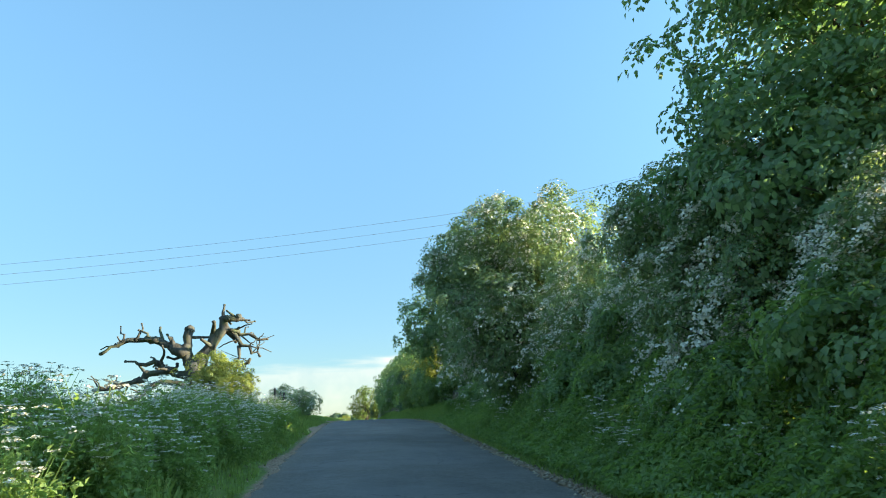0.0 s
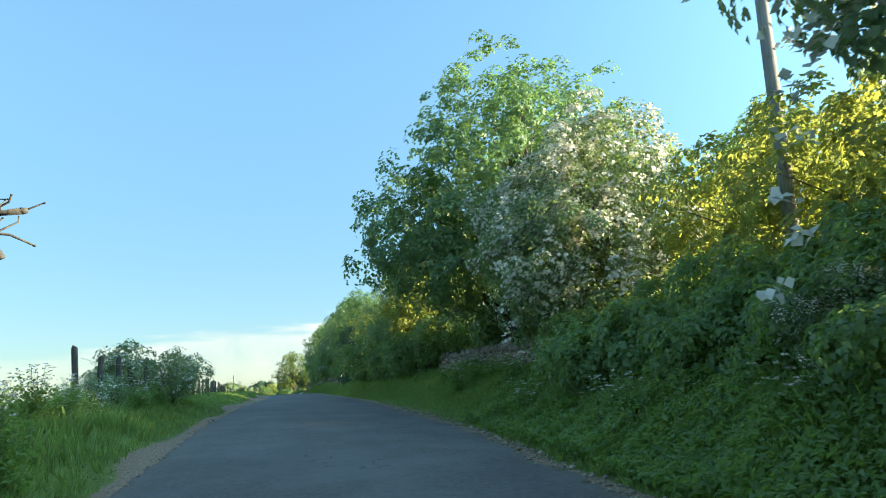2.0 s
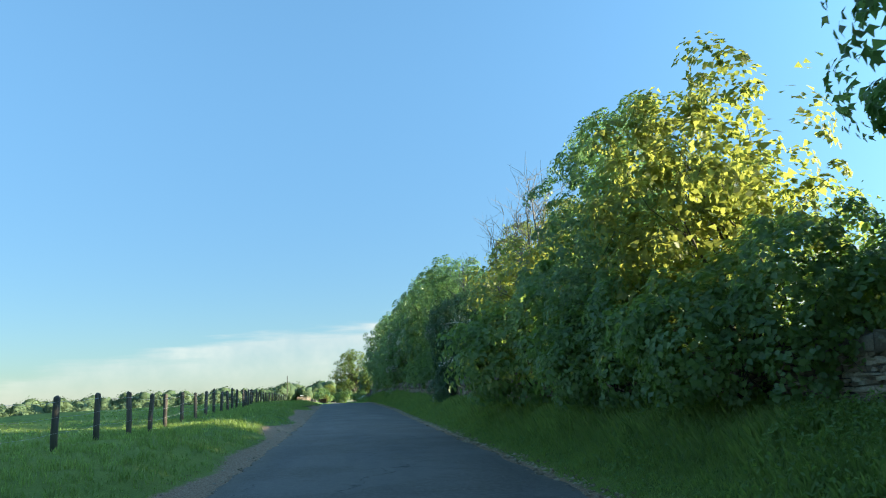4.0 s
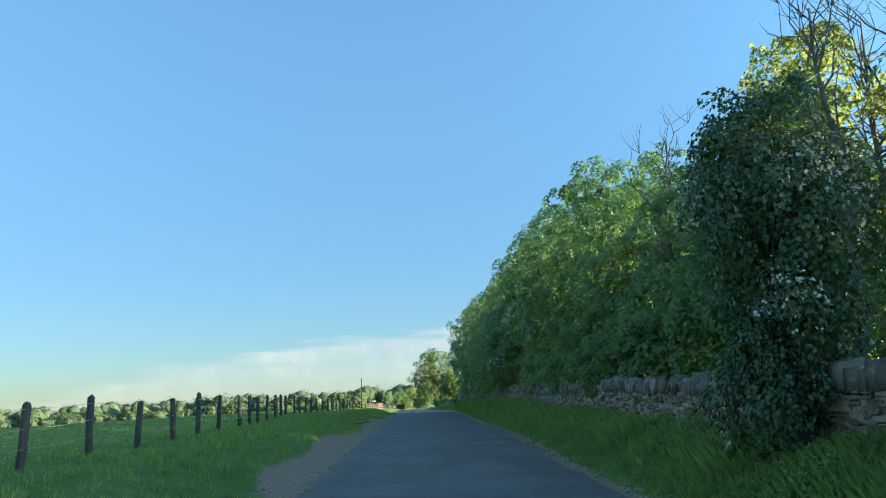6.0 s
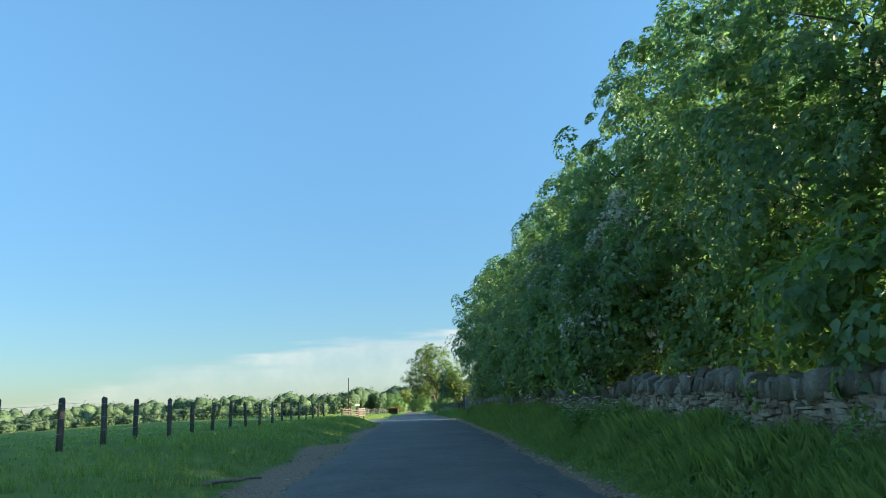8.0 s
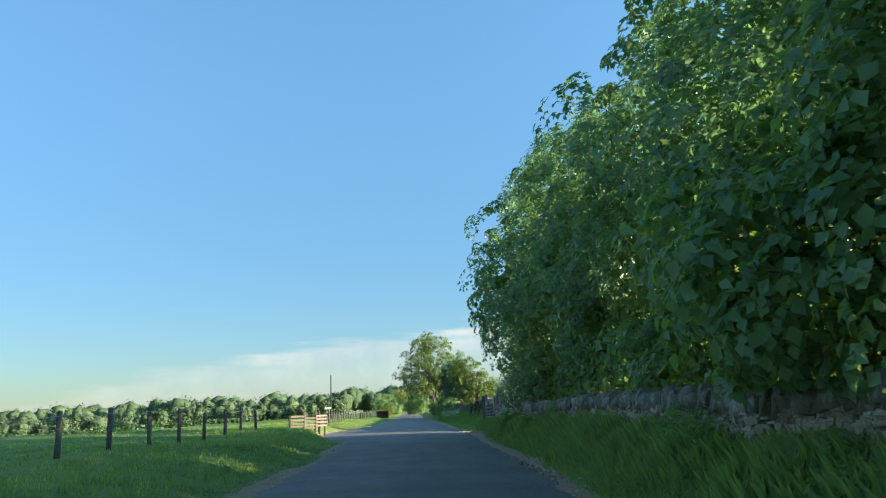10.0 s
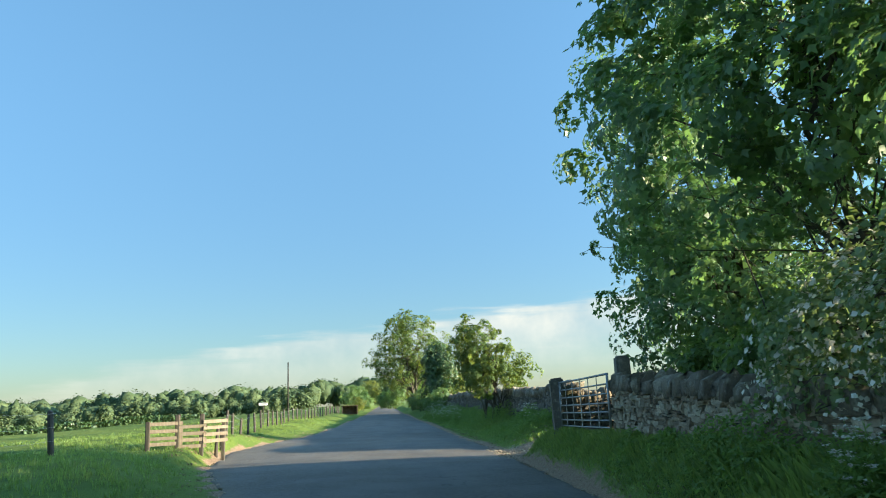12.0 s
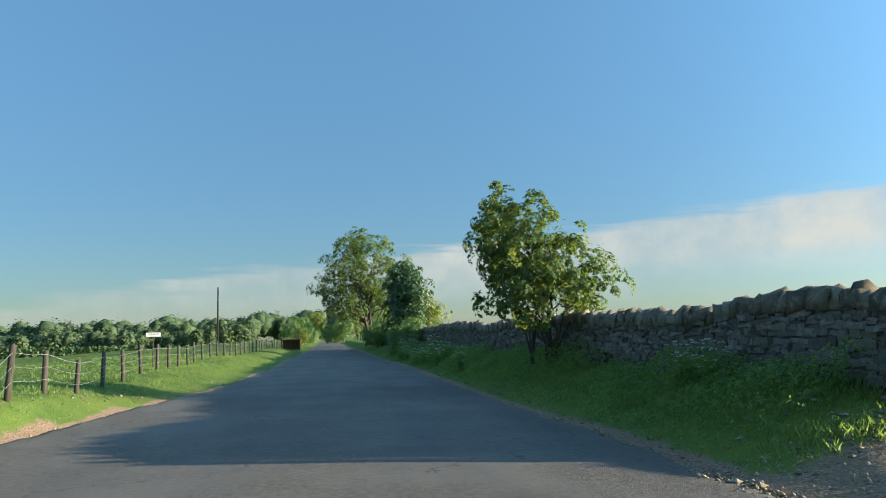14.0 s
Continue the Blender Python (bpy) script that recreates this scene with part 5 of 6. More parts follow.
def field_shelter(x, y):
    ob = thing("field_shelter", "small rusty brown sheet-metal field shelter by the lane", "shed", at_ground(x, y), turn=8)
    b = Buf()
    for k in range(3):
        box(b, (3.0 if k == 0 else 0.06, 0.06 if k == 0 else 2.2, 1.7), ((0, 1.07, 0.85), (-1.47, 0, 0.85), (1.47, 0, 0.85))[k], bevel=0.01)
    put("walls", b.mesh("walls"), RUST, ob)
    b = Buf()
    for i in range(16):
        box(b, (0.2, 2.5, 0.05), (-1.6 + i * 0.213, -0.05, 1.74 + 0.02 * (i % 2)), bevel=0.02)
    put("roof", b.mesh("roof"), RUST, ob, "corrugated roof")
    ob.scale = (0.62, 0.62, 0.62)


field_shelter(-4.5, 252)


# ---- gateways in the wall ----
def field_gate(a, b, height, bars, label):
    """A tubular steel gate from the heel at a to the head at b."""
    a, b = np.array(a), np.array(b)
    ob = thing("field_gate", label, "gate", a, "steel field gates", turn=math.degrees(math.atan2(b[1] - a[1], b[0] - a[0])))
    ln = float(np.hypot(*(b - a)[:2]))
    rise = float(b[2] - a[2])
    heel = None
    for x in (0.0, ln):
        f = Buf()
        tube(f, [(x, 0, 0.1 + rise * x / ln), (x, 0, height + 0.02 + rise * x / ln)], [0.026, 0.026], 10)
        stile = put("stile", f.mesh("stile", True), STEEL, ob)
        heel = heel or stile
    levels = 0.12 + (height - 0.12) * np.linspace(0, 1, bars) ** 1.12
    for h in levels:
        t = Buf()
        tube(t, [(0, 0, h), (ln * 0.5, 0, h - 0.008 + rise * 0.5), (ln, 0, h + rise)], [0.017 if h < height - 0.01 else 0.022] * 3, 8)
        put("bar", t.mesh("bar", True), STEEL, ob)
    for x in (0.17, 0.33, 0.5, 0.67, 0.83):
        t = Buf()
        box(t, (0.06 if x == 0.5 else 0.03, 0.012, height - 0.1), (ln * x, -0.024, (height + 0.12) / 2 + rise * x), bevel=0.003)
        put("strut", t.mesh("strut"), STEEL, ob)
    t = Buf()
    tube(t, [(ln * 0.76, 0.026, 0.14 + rise), (ln - 0.03, 0.026, height * 0.95 + rise)], [0.012, 0.012], 6)
    put("brace", t.mesh("brace"), STEEL, ob)
    for h in (0.25, height - 0.1):
        t = Buf()
        tube(t, [(-0.11, 0, h), (-0.02, 0, h)], [0.014, 0.02], 7)
        put("hinge", t.mesh("hinge"), STEEL, heel)
    return ob


def stone_gatepost(x, y, w, d, height, lean, label, seed):
    rng = np.random.default_rng(seed)
    ob = thing("stone_gatepost", label, "gatepost", at_ground(x, y), "stone gateposts")
    bm = bmesh.new()
    bmesh.ops.create_cube(bm, size=1.0)
    bmesh.ops.scale(bm, vec=(w, d, height + 0.4), verts=bm.verts)
    bmesh.ops.translate(bm, vec=(0, 0, height / 2 - 0.2), verts=bm.verts)
    bmesh.ops.bevel(bm, geom=bm.edges[:], offset=0.035, segments=2, affect="EDGES")
    bmesh.ops.subdivide_edges(bm, edges=bm.edges[:], cuts=2, use_grid_fill=True)
    for v in bm.verts:
        v.co += 0.022 * noise.noise_vector(v.co * 3.1 + Vector((seed, 0, 0)))
    me = bpy.data.meshes.new("shaft")
    bm.to_mesh(me)
    bm.free()
    put("shaft", me, GATE_STONE, ob).matrix_basis = pose(0, 0, 0, lean[0], lean[1], rng.uniform(-6, 6))
    return ob


GX = 4.15
stone_gatepost(4.5, 169.35, 0.28, 0.26, 1.5, (1, -1), "squared upright stone gatepost with lichen", 1)
stone_gatepost(GX, 173.55, 0.32, 0.25, 1.26, (-0.5, -2.5), "leaning squared stone gatepost with pale worn edge", 2)
stone_gatepost(5.98, 179.58, 0.3, 0.26, 1.2, (0, 0), "squared stone gatepost at the end of the wall", 3)
field_gate(at_ground(GX, 173.4, 0.0), at_ground(GX, 169.3, 0.02), 1.14, 7, "closed galvanised seven-bar tubular steel field gate")
field_gate(at_ground(6.3, 179.72, 0.0), at_ground(9.9, 179.5, 0.0), 1.08, 6, "closed galvanised steel gate set back from the lane")


def stone_slab(x, y, label):
    """A pale slab of stone leaning upright in the grass."""
    ob = thing("stone_slab", label, "stone", at_ground(x, y, -0.08), turn=4)
    bm = bmesh.new()
    bmesh.ops.create_cube(bm, size=1.0)
    bmesh.ops.scale(bm, vec=(0.95, 0.14, 0.95), verts=bm.verts)
    bmesh.ops.translate(bm, vec=(0, 0, 0.475), verts=bm.verts)
    bmesh.ops.bevel(bm, geom=bm.edges[:], offset=0.02, segments=2, affect="EDGES")
    for v in bm.verts:
        v.co.x += 0.12 * v.co.z
        v.co += 0.02 * noise.noise_vector(v.co * 2.7)
    me = bpy.data.meshes.new("slab")
    bm.to_mesh(me)
    bm.free()
    put("slab", me, PALE_STONE, ob).matrix_basis = pose(0, 0, 0, 8, 0, 0)


stone_slab(6.95, 180.6, "pale flat stone slab propped behind the steel gate")


def loose_branch(x, y, seed):
    rng = np.random.default_rng(seed)
    ob = thing("fallen_branch", "short pale fallen branch lying on the verge", "branch", at_ground(x, y, 0.03))
    b = Buf()
    tube(b, bent((-0.5, -0.3, 0.04), (0.5, 0.3, 0.1), rng, 0.08, 6), np.linspace(0.05, 0.02, 6), 7)
    tube(b, bent((0.1, 0.0, 0.08), (0.4, -0.25, 0.14), rng, 0.08, 4), np.linspace(0.025, 0.01, 4), 5)
    put("stick", b.mesh("stick", True), RAIL_WOOD, ob)


loose_branch(-3.6, 117.8, 1)


# ---- cow parsley ----
def cow_parsley(at, seed, height, heads, label):
    rng = np.random.default_rng(seed)
    ob = thing("cow_parsley", label, "wildflower", at, "cow parsley plants")
    stems, flowers, leaves = Buf(), [], []
    for k in range(heads):
        a, r = rng.uniform(0, 2 * math.pi), rng.uniform(0.1, 0.55)
        top_p = np.array([r * math.cos(a), r * math.sin(a), height * rng.uniform(0.42, 1.05)])
        base = np.array([rng.normal() * 0.08, rng.normal() * 0.08, 0.0])
        tube(stems, bent(base, top_p, rng, 0.05, 4, 0.05), [0.008, 0.007, 0.005, 0.004], 3, False)
        m = 6
        ang = rng.uniform(0, 2 * math.pi, m)
        rr = 0.075 * np.sqrt(rng.random(m))
        c = top_p + np.stack([rr * np.cos(ang), rr * np.sin(ang), 0.02 + 0.018 * rng.random(m)], 1)
        p = (c[:, None] + rng.normal(size=(m, 2, 3)) * (0.018, 0.018, 0.006)).reshape(-1, 3)
        flowers.append((p, rng.normal(size=(len(p), 3)) * 0.3 + (0, 0, 1)))
        lp = np.linspace(0.1, 0.9, 16)[:, None] * (top_p - base) + base + rng.normal(size=(16, 3)) * (0.14, 0.14, 0.06)
        leaves.append((lp, rng.normal(size=(16, 3)) * 0.5 + (0, 0, 1)))
    tagged(put("stems", stems.mesh("stems"), HERB_LEAF, ob), kind="stuff")
    p, nrm = (np.concatenate([f[i] for f in flowers]) for i in (0, 1))
    tagged(put("flower_heads", tri_mesh("flower_heads", *leaf_arrays(p, nrm, 0.05, rng, 0.95, 0.1)), BLOSSOM, ob, "flat lacy white flower heads"), kind="stuff")
    p, nrm = (np.concatenate([f[i] for f in leaves]) for i in (0, 1))
    ex = rng.uniform(-1, 1, (heads * 16, 3)) * (0.55, 0.55, height * 0.33) + (0, 0, height * 0.36)
    p, nrm = np.concatenate([p, ex]), np.concatenate([nrm, rng.normal(size=ex.shape) * 0.5 + (0, 0, 0.9)])
    tagged(put("leaves", tri_mesh("leaves", *leaf_arrays(p, nrm, 0.11, rng, 0.5)), HERB_LEAF, ob, "ferny green leaves"), kind="stuff")
    return ob


PARSLEY = "cow parsley plant with lacy white flower heads on the verge"
kinds = [cow_parsley(at_ground(-6.0, 7.0), 201, 1.35, 32, PARSLEY), cow_parsley(at_ground(-6.8, 9.0), 202, 1.15, 26, PARSLEY), cow_parsley(at_ground(-5.6, 11.0), 203, 1.5, 34, PARSLEY)]
rng = np.random.default_rng(15)
for k in range(150):
    y = 4.0 + 34.0 * rng.random() ** 0.9
    x = float(left_edge(y)) - 0.75 - 4.6 * rng.random() ** 1.2
    again(kinds[k % 3], x, y, rng.uniform(0, 360), (0.84 + 0.1 * float(smooth(10, 24, y))) * rng.uniform(0.8, 1.15) * (0.75 + 0.25 * min(1, (float(left_edge(y)) - x) / 2)))
for k in range(34):
    y = rng.uniform(38, 64)
    x = float(left_edge(y)) - rng.uniform(2.0, 3.8)
    again(kinds[k % 3], x, y, rng.uniform(0, 360), rng.uniform(0.55, 0.85))
for y0, y1, n, inset in ((6, 46, 34, (0.9, 2.6)), (118, 128, 4, (0.5, 1.3)), (150, 166, 3, (0.4, 0.8)), (181, 186, 2, (1.7, 2.0)), (179.0, 179.5, 4, (2.9, 4.2)), (196, 222, 14, (0.5, 1.9)), (47, 63, 9, (1.8, 3.8))):
    for k in range(n):
        y = rng.uniform(y0, y1)
        x = float(right_edge(y)) + rng.uniform(*inset)
        again(kinds[k % 3], x, y, rng.uniform(0, 360), rng.uniform(0.5, 0.8) * (0.6 if 178 < y < 180 else 1.0))


# ---- grass ----
def blades(name, label, n, pick, height, material, seed, width=0.011, lean=0.4):
    """Bent grass blades scattered where pick() puts them."""
    rng = np.random.default_rng(seed)
    x, y = (np.repeat(v, 6) + rng.normal(size=n // 6 * 6) * 0.045 for v in pick(rng, n // 6))
    keep = (dirt_mask(x, y) < 0.45 * rng.random(len(x)) + 0.2) & ((x < left_edge(y) - 0.04) | (x > right_edge(y) + 0.04))
    x, y = x[keep], y[keep]
    m = len(x)
    h = height(x, y) * rng.uniform(0.55, 1.25, m) * (1 + 0.3 * wobble(x, y, 1.9))
    a = rng.uniform(0, 2 * np.pi, m)
    side = np.stack([-np.sin(a), np.cos(a), 0 * a], 1) * (width * (0.7 + 0.9 * rng.random(m)))[:, None] * (1 + h[:, None])
    out_d = np.stack([np.cos(a), np.sin(a), 0 * a], 1) * (h * lean * rng.uniform(0.2, 1.3, m))[:, None]
    base = np.stack([x, y, ground_z(x, y) - 0.03], 1)
    mid = base + out_d * 0.3 + np.array([0, 0, 1]) * (h * 0.6)[:, None]
    tip = base + out_d + np.array([0, 0, 1]) * h[:, None]
    v = np.stack([base - side, base + side, mid + side * 0.8, tip], 1).reshape(-1, 3)
    k = 4 * np.arange(m)[:, None]
    t = np.concatenate([k + [0, 1, 2], k + [0, 2, 3]])
    tagged(put(name, tri_mesh(name, v, t), material), label, "grass", kind="stuff")


def right_verge(rng, n):
    y = rng.uniform(4, 215, n)
    r, w = right_edge(y), wall_x(y)
    return r + 0.05 + (w - r + 0.1) * rng.random(n), y


def left_verge(rng, n):
    y = rng.uniform(6, 225, n)
    return left_edge(y) - 0.05 - 5.5 * rng.random(n) ** 1.25, y


def road_edges(rng, n):
    y = rng.uniform(6, 200, n)
    s = rng.random(n) < 0.5
    return np.where(s, left_edge(y) - 0.1 - 0.8 * rng.random(n), right_edge(y) + 0.06 + 0.3 * rng.random(n)), y


def right_height(x, y):
    u = (x - right_edge(y)) / (wall_x(y) - right_edge(y))
    return (0.1 + 0.25 * smooth(0.05, 0.6, u)) * (1 - 0.6 * smooth(158, 168, y)) * (1 - 0.25 * smooth(44, 50, y) * smooth(72, 62, y)) * (1 + 0.5 * smooth(50, 40, y))


def left_height(x, y):
    u = left_edge(y) - x
    return (0.06 + 0.1 * smooth(0.2, 1.5, u)) * (1 + 1.6 * smooth(66, 40, y)) * (1 - 0.35 * smooth(165, 185, y))


blades("verge_grass", "lush uncut green grass between the lane and the wall", 230000, right_verge, right_height, GRASS, 31, 0.0036, 0.5)
blades("verge_grass", "short rough grass sloping up to the pasture fence", 115000, left_verge, left_height, GRASS, 32, 0.0055)
blades("dry_grass", "dry straw-coloured grass along the edges of the lane", 9000, road_edges, lambda x, y: 0.07 + 0 * x, DRY_GRASS, 33, 0.009, 0.9)


def open_verge(rng, n):
    y = rng.uniform(16, 76, n)
    r, w = right_edge(y), wall_x(y)
    return r + 0.05 + (w - r + 0.1) * rng.random(n), y


blades("verge_grass", "lush uncut green grass on the broad verge below the wall", 105000, open_verge, right_height, GRASS, 35, 0.0035, 0.5)


def pasture(rng, n):
    y = rng.uniform(60, 235, n)
    return fence_x(y) - 9 * rng.random(n) ** 1.3, y


blades("pasture_grass", "short grazed pasture grass behind the fence", 40000, pasture, lambda x, y: 0.1 + 0 * x, GRASS, 34, 0.018)


def pebbles(n, seed):
    """Loose grit and stones along the broken edges and in the gateway."""
    rng = np.random.default_rng(seed)
    y = np.concatenate([rng.uniform(8, 200, n), rng.uniform(175.2, 179.6, n // 2)])
    s = rng.random(len(y))
    x = np.where(s < 0.5, left_edge(y) - 0.9 * rng.random(len(y)) ** 2 + 0.12, right_edge(y) + 0.45 * rng.random(len(y)) ** 2 - 0.1)
    x[n:] = rng.uniform(3.0, 6.6, n // 2)
    z = np.maximum(ground_z(x, y), road_z(y) + np.where((x > left_edge(y)) & (x < right_edge(y)), 0.0, -1.0))
    d = np.array([(1, 0, 0), (-1, 0, 0), (0, 1, 0), (0, -1, 0), (0, 0, 0.7), (0, 0, -0.7)], float)
    f = np.array([(0, 2, 4), (2, 1, 4), (1, 3, 4), (3, 0, 4), (2, 0, 5), (1, 2, 5), (3, 1, 5), (0, 3, 5)])
    size = 0.012 + 0.035 * rng.random(len(y)) ** 3
    v = np.stack([x, y, z], 1)[:, None] + d[None] * size[:, None, None] * rng.uniform(0.6, 1.4, (len(y), 6, 1))
    t = (6 * np.arange(len(y)))[:, None, None] + f[None]
    tagged(put("gravel", tri_mesh("gravel", v.reshape(-1, 3), t.reshape(-1, 3)), STONE_REST), "loose pale grit and stones along the lane edges", "gravel", kind="stuff")


pebbles(6000, 6)


def kerb_stones(n, seed):
    """Pale broken stones and crumbled asphalt strewn along the edge of the lane."""
    rng = np.random.default_rng(seed)
    y = 8 + 158 * rng.random(n) ** 1.1
    x = right_edge(y) + 0.1 + 0.14 * rng.normal(size=n) + 0.06 * wobble(y, y, 2.0)
    z = np.maximum(ground_z(x, y), np.where(x < right_edge(y), road_z(y), -9.0)) + 0.008
    d = np.array([(1, 0, 0), (-1, 0, 0), (0, 1, 0), (0, -1, 0), (0, 0, 0.6), (0, 0, -0.6)], float)
    f = np.array([(0, 2, 4), (2, 1, 4), (1, 3, 4), (3, 0, 4), (2, 0, 5), (1, 2, 5), (3, 1, 5), (0, 3, 5)])
    size = 0.018 + 0.055 * rng.random(n) ** 2.5
    v = np.stack([x, y, z], 1)[:, None] + d[None] * size[:, None, None] * rng.uniform(0.55, 1.45, (n, 6, 1))
    t = (6 * np.arange(n))[:, None, None] + f[None]
    tagged(put("edge_stones", tri_mesh("edge_stones", v.reshape(-1, 3), t.reshape(-1, 3)), STONE_REST), "pale broken stones along the edge of the lane", "gravel", kind="stuff")


kerb_stones(5200, 16)


def rubble(n, seed):
    """Lumps of broken stone in the gateway and on the bare left edge."""
    rng = np.random.default_rng(seed)
    d = np.array([(1, 0, 0), (-1, 0, 0), (0, 1, 0), (0, -1, 0), (0, 0, 0.5), (0, 0, -0.5)], float)
    f = [(0, 2, 4), (2, 1, 4), (1, 3, 4), (3, 0, 4), (2, 0, 5), (1, 2, 5), (3, 1, 5), (0, 3, 5)]
    for k in range(n):
        gate = k < n // 2
        y = rng.uniform(176.2, 181) if gate else rng.uniform(84, 128)
        x = rng.uniform(3.2, 5.8) if gate else float(left_edge(y)) - rng.uniform(0.05, 0.8)
        ob = thing("loose_stone", "pale broken stone lying in the bare soil", "stone", at_ground(x, y, 0.01), "loose stones")
        b = Buf()
        b.add(d * rng.uniform(0.03, 0.075) * rng.uniform(0.7, 1.3, (6, 1)), f)
        put("rock", b.mesh("rock"), STONE, ob).matrix_basis = pose(0, 0, 0, 0, 0, rng.uniform(0, 360))


rubble(120, 66)


# ---- drystone walls, stone by stone ----
_tall = line([(46, 1.0), (100, 0.95), (110, 0.85), (122, 0.78), (148, 0.64), (163, 0.66), (168, 0.95), (175, 1.0), (179.0, 0.84), (195, 0.86), (240, 1.0)])


def tall_at(y):
    return float(_tall(y))


def stone_arrays(length, depth, height, rng, rough=0.014):
    """One rough stone with a chamfered outer face (towards -x): 12 vertices."""
    l, d, h = length / 2, depth, height / 2
    c = min(l, h) * 0.35
    back = [(d, -l, -h), (d, l, -h), (d, l, h), (d, -l, h)]
    rim = [(0.025, -l, -h), (0.025, l, -h), (0.025, l, h), (0.025, -l, h)]
    face = [(0, -l + c, -h + c * 0.6), (0, l - c, -h + c * 0.6), (0, l - c, h - c * 0.6), (0, -l + c, h - c * 0.6)]
    v = np.array(back + rim + face) + rng.normal(0, rough, (12, 3)) * (0.6, 1, 1)
    q = []
    for i in range(4):
        j = (i + 1) % 4
        q += [[i, j, 4 + j], [i, 4 + j, 4 + i], [4 + i, 4 + j, 8 + j], [4 + i, 8 + j, 8 + i]]
    q += [[8, 9, 10], [8, 10, 11], [0, 3, 2], [0, 2, 1]]
    return v, np.array(q)


def cope_arrays(thick, depth, height, rng):
    """An upright slab of coping with a rounded, uneven top."""
    prof = [(-0.02, -0.06), (-0.01, height * rng.uniform(0.5, 0.85)), (depth * rng.uniform(0.12, 0.35), height * rng.uniform(0.85, 1)), (depth * 0.6, height), (depth * 0.97, height * rng.uniform(0.6, 0.9)), (depth, -0.06)]
    v = np.array([(x, s * thick / 2, z) for s in (-1, 1) for x, z in prof]) + rng.normal(0, 0.028, (12, 3))
    n = 6
    t = []
    for i in range(n):
        j = (i + 1) % n
        t += [[i, j, n + j], [i, n + j, n + i]]
    for i in range(1, n - 1):
        t += [[0, i + 1, i], [n, n + i, n + i + 1]]
    return v, np.array(t)


def drystone(name, label, y0, y1, body, near, seed, cope=0.27, stones=(STONE, STONE_REST), course=1.0):
    """A wall along wall_x: courses of stone on a dark core, and upright coping. near: the stretch built stone by stone."""
    rng = np.random.default_rng(seed)
    root = thing(name, label, "wall", kind="structure")
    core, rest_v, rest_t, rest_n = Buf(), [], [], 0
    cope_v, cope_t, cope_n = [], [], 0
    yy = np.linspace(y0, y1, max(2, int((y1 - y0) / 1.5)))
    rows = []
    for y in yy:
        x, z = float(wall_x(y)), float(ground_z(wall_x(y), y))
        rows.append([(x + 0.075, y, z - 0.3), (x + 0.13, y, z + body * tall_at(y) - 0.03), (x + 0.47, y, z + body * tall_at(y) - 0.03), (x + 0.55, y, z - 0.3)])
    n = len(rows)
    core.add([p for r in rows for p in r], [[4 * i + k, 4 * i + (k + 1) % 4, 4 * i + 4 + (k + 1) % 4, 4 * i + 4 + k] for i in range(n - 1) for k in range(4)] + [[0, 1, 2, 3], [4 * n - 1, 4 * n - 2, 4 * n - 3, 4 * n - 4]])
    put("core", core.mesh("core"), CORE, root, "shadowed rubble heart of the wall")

    def place(v, y, z, lean, yaw=0.0):
        x = float(wall_x(y))
        g = float(ground_z(x, y))
        s = (float(wall_x(y + 0.3)) - float(wall_x(y - 0.3))) / 0.6
        a = math.atan(s) + yaw
        m = np.array([[math.cos(a), math.sin(a), 0], [-math.sin(a), math.cos(a), 0], [0, 0, 1]])
        return v @ m.T + (x + lean, y, g + z * tall_at(y))

    pieces = 0
    z = -0.12
    while z < body - 0.03:
        ch = min(course * rng.uniform(0.055, 0.125) * (1.2 - 0.4 * max(z, 0) / body), body - z)
        y = y0 + rng.uniform(0, 0.2)
        while y < y1:
            ln = course * rng.choice((0.12, 0.18, 0.25, 0.36)) * rng.uniform(0.8, 1.2)
            tall = ch * rng.choice((0.7, 0.95, 1.05, 1.45), p=(0.25, 0.35, 0.28, 0.12))
            ln = min(ln, y1 - y + 0.03)
            v, t = stone_arrays(max(ln - rng.uniform(0.004, 0.014), 0.03), 0.22, tall - 0.004, rng, 0.014)
            w = place(v, y + ln / 2, z + tall / 2 + rng.normal() * 0.006, 0.02 + 0.06 * z / body + rng.normal() * 0.02, rng.normal() * 0.08)
            if near[0] < y < near[1] and pieces < 290:
                put("stone", tri_mesh("stone", w, t, True), stones[0], root)
                pieces += 1
            else:
                rest_v.append(w)
                rest_t.append(t + rest_n)
                rest_n += len(w)
            y += ln
        z += ch
    y = y0
    slabs = 0
    while y < y1:
        th = rng.choice((0.08, 0.13, 0.2, 0.3)) * rng.uniform(0.8, 1.2)
        v, t = cope_arrays(th - 0.015, rng.uniform(0.36, 0.46), cope * rng.uniform(0.7, 1.3), rng)
        lean = rng.normal() * 0.16
        v[:, 1] += v[:, 2] * lean
        w = place(v, y + th / 2, body, 0.06 + rng.normal() * 0.02, rng.normal() * 0.12)
        if near[0] - 4 < y < near[1] + 6 and slabs < 120:
            put("coping_stone", tri_mesh("coping_stone", w, t), COPE, root)
            slabs += 1
        else:
            cope_v.append(w)
            cope_t.append(t + cope_n)
            cope_n += len(w)
        y += th
    if rest_v:
        tagged(put("stonework", tri_mesh("stonework", np.concatenate(rest_v), np.concatenate(rest_t), True), stones[1], root), kind="stuff")
    if cope_v:
        tagged(put("coping", tri_mesh("coping", np.concatenate(cope_v), np.concatenate(cope_t)), COPE_REST, root), kind="stuff")


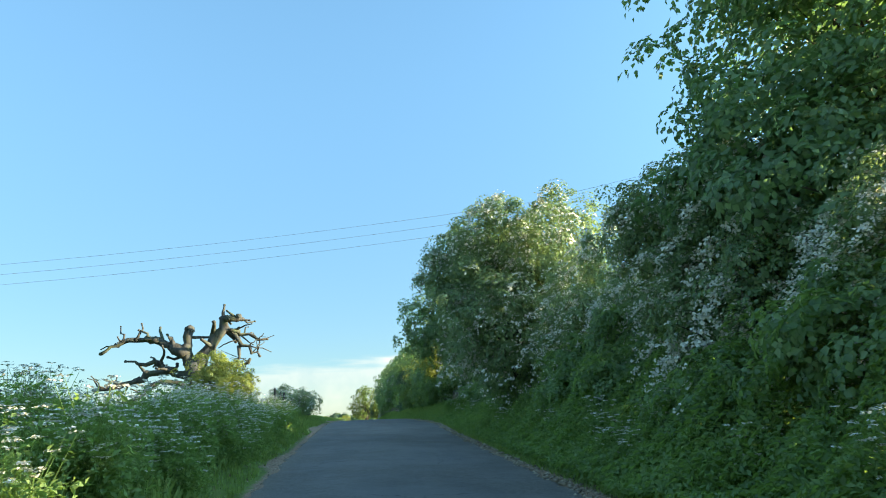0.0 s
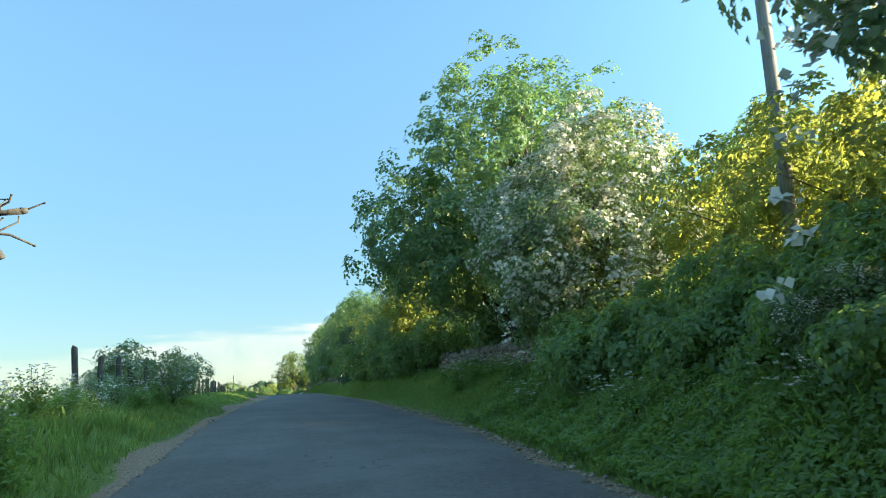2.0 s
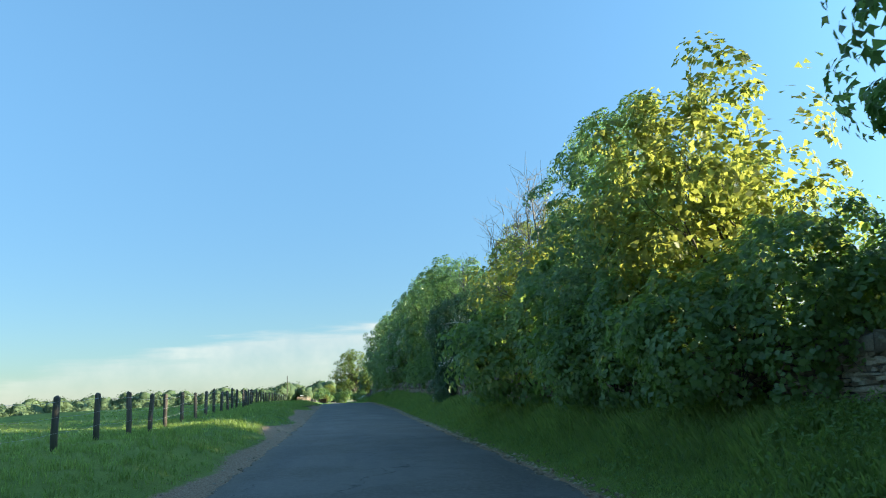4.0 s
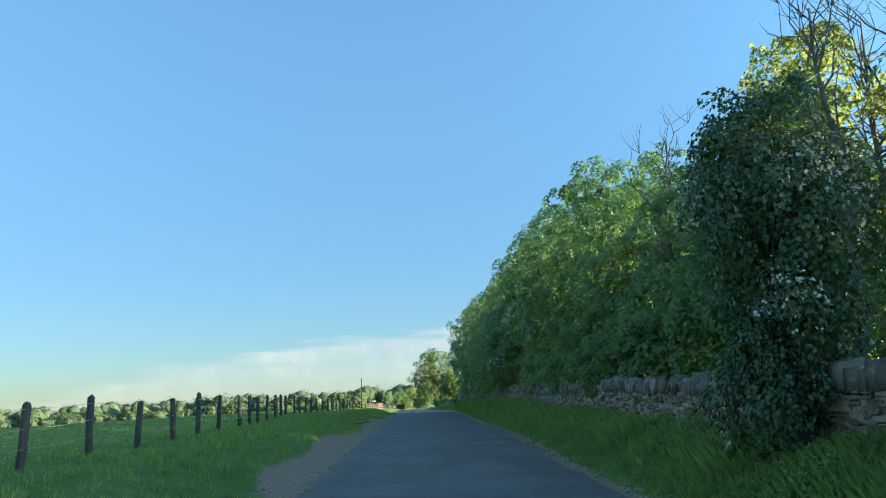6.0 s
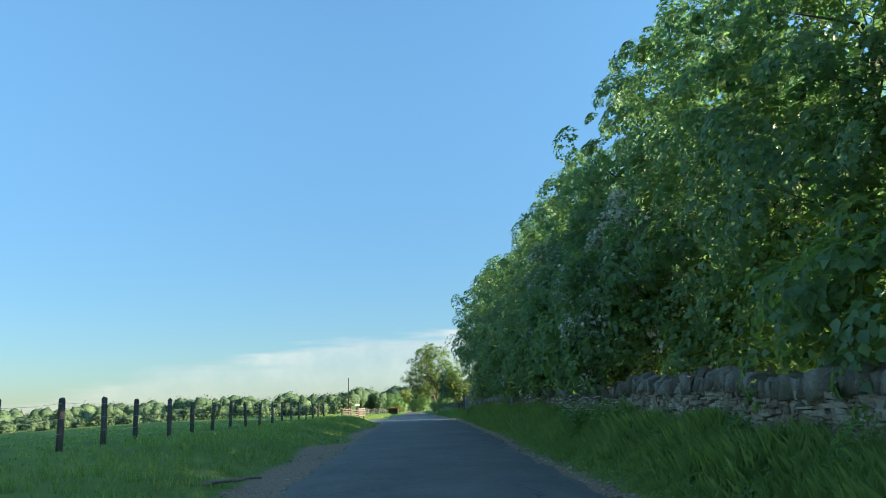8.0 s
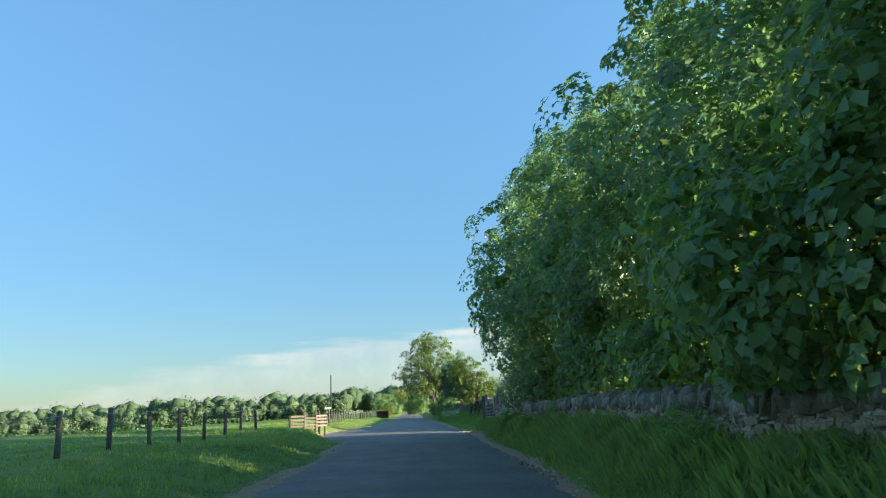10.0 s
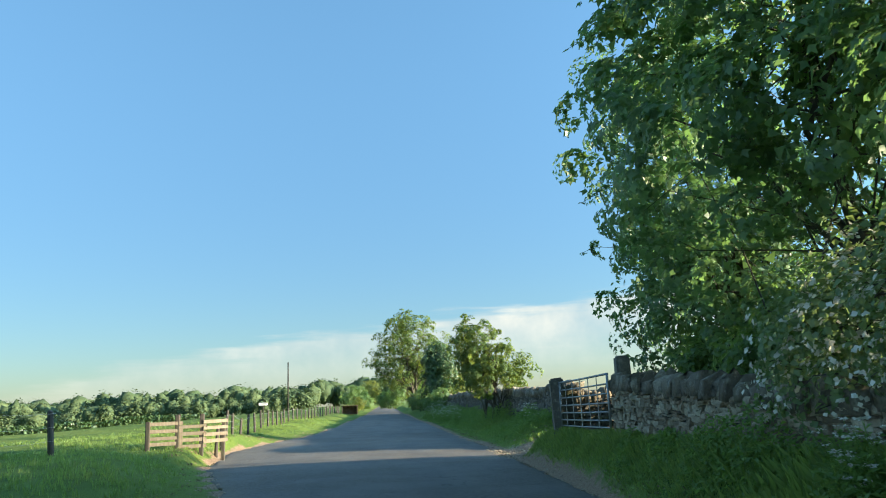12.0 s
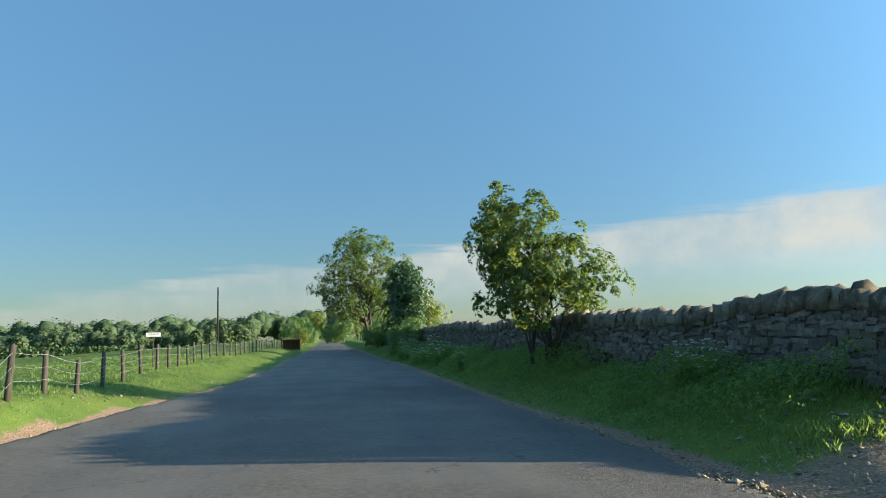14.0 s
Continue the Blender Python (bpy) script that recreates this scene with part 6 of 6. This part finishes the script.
drystone("wall_wood", "lichened drystone wall with upright coping below the trees", 46.5, 169.2, 0.9, (156.0, 164.5), 1, 0.24, course=0.85)
drystone("wall_pillar", "short broken drystone pillar between two gateways", 173.75, 174.6, 0.86, (173.0, 175.0), 2, 0.3, (BROWN_STONE, BROWN_REST), 1.3)
drystone("wall_lane", "tall drystone wall of rough brown stone with upright coping", 179.75, 258.0, 1.24, (178.0, 188.0), 3, 0.25, (BROWN_STONE, BROWN_REST), 1.15)


def cross_wall(a, b, body, seed, label):
    """A straight drystone wall from a to b with its face towards -y."""
    rng = np.random.default_rng(seed)
    root = thing("wall_field", label, "wall", kind="structure")
    (x0, y0), (x1, y1) = a, b
    ln = math.hypot(x1 - x0, y1 - y0)
    way = math.atan2(y1 - y0, x1 - x0)
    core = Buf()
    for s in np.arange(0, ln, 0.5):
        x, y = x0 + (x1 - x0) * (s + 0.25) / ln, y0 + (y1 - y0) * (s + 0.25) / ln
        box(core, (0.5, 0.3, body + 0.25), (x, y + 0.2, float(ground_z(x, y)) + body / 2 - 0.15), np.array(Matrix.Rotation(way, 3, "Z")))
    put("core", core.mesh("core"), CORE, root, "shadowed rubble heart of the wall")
    # the stone's own face looks to -x and its length lies along y: turn it to look to -y
    m = np.array(Matrix.Rotation(way + math.pi / 2, 3, "Z"))
    z = -0.1
    while z < body + 0.2:
        top = z >= body
        ch = 0.24 if top else min(rng.uniform(0.06, 0.12), body - z + 0.01)
        s = rng.uniform(0, 0.1)
        while s < ln:
            w = rng.choice((0.1, 0.16, 0.22)) * rng.uniform(0.8, 1.2) if top else rng.choice((0.14, 0.2, 0.3)) * rng.uniform(0.8, 1.2)
            v, t = cope_arrays(w - 0.015, 0.4, ch * rng.uniform(0.8, 1.2), rng) if top else stone_arrays(w - 0.012, 0.2, ch - 0.008, rng, 0.015)
            x, y = x0 + (x1 - x0) * (s + w / 2) / ln, y0 + (y1 - y0) * (s + w / 2) / ln
            p = v @ m.T + (x, y + rng.normal() * 0.015, float(ground_z(x, y)) + (body if top else z + ch / 2))
            put("coping_stone" if top else "stone", tri_mesh("stone", p, t, not top), COPE if top else BROWN_STONE, root)
            s += w
        z += ch if not top else 1.0


cross_wall((4.7, 174.45), (11.0, 174.7), 0.8, 4, "shaded drystone wall running back from the gateway")
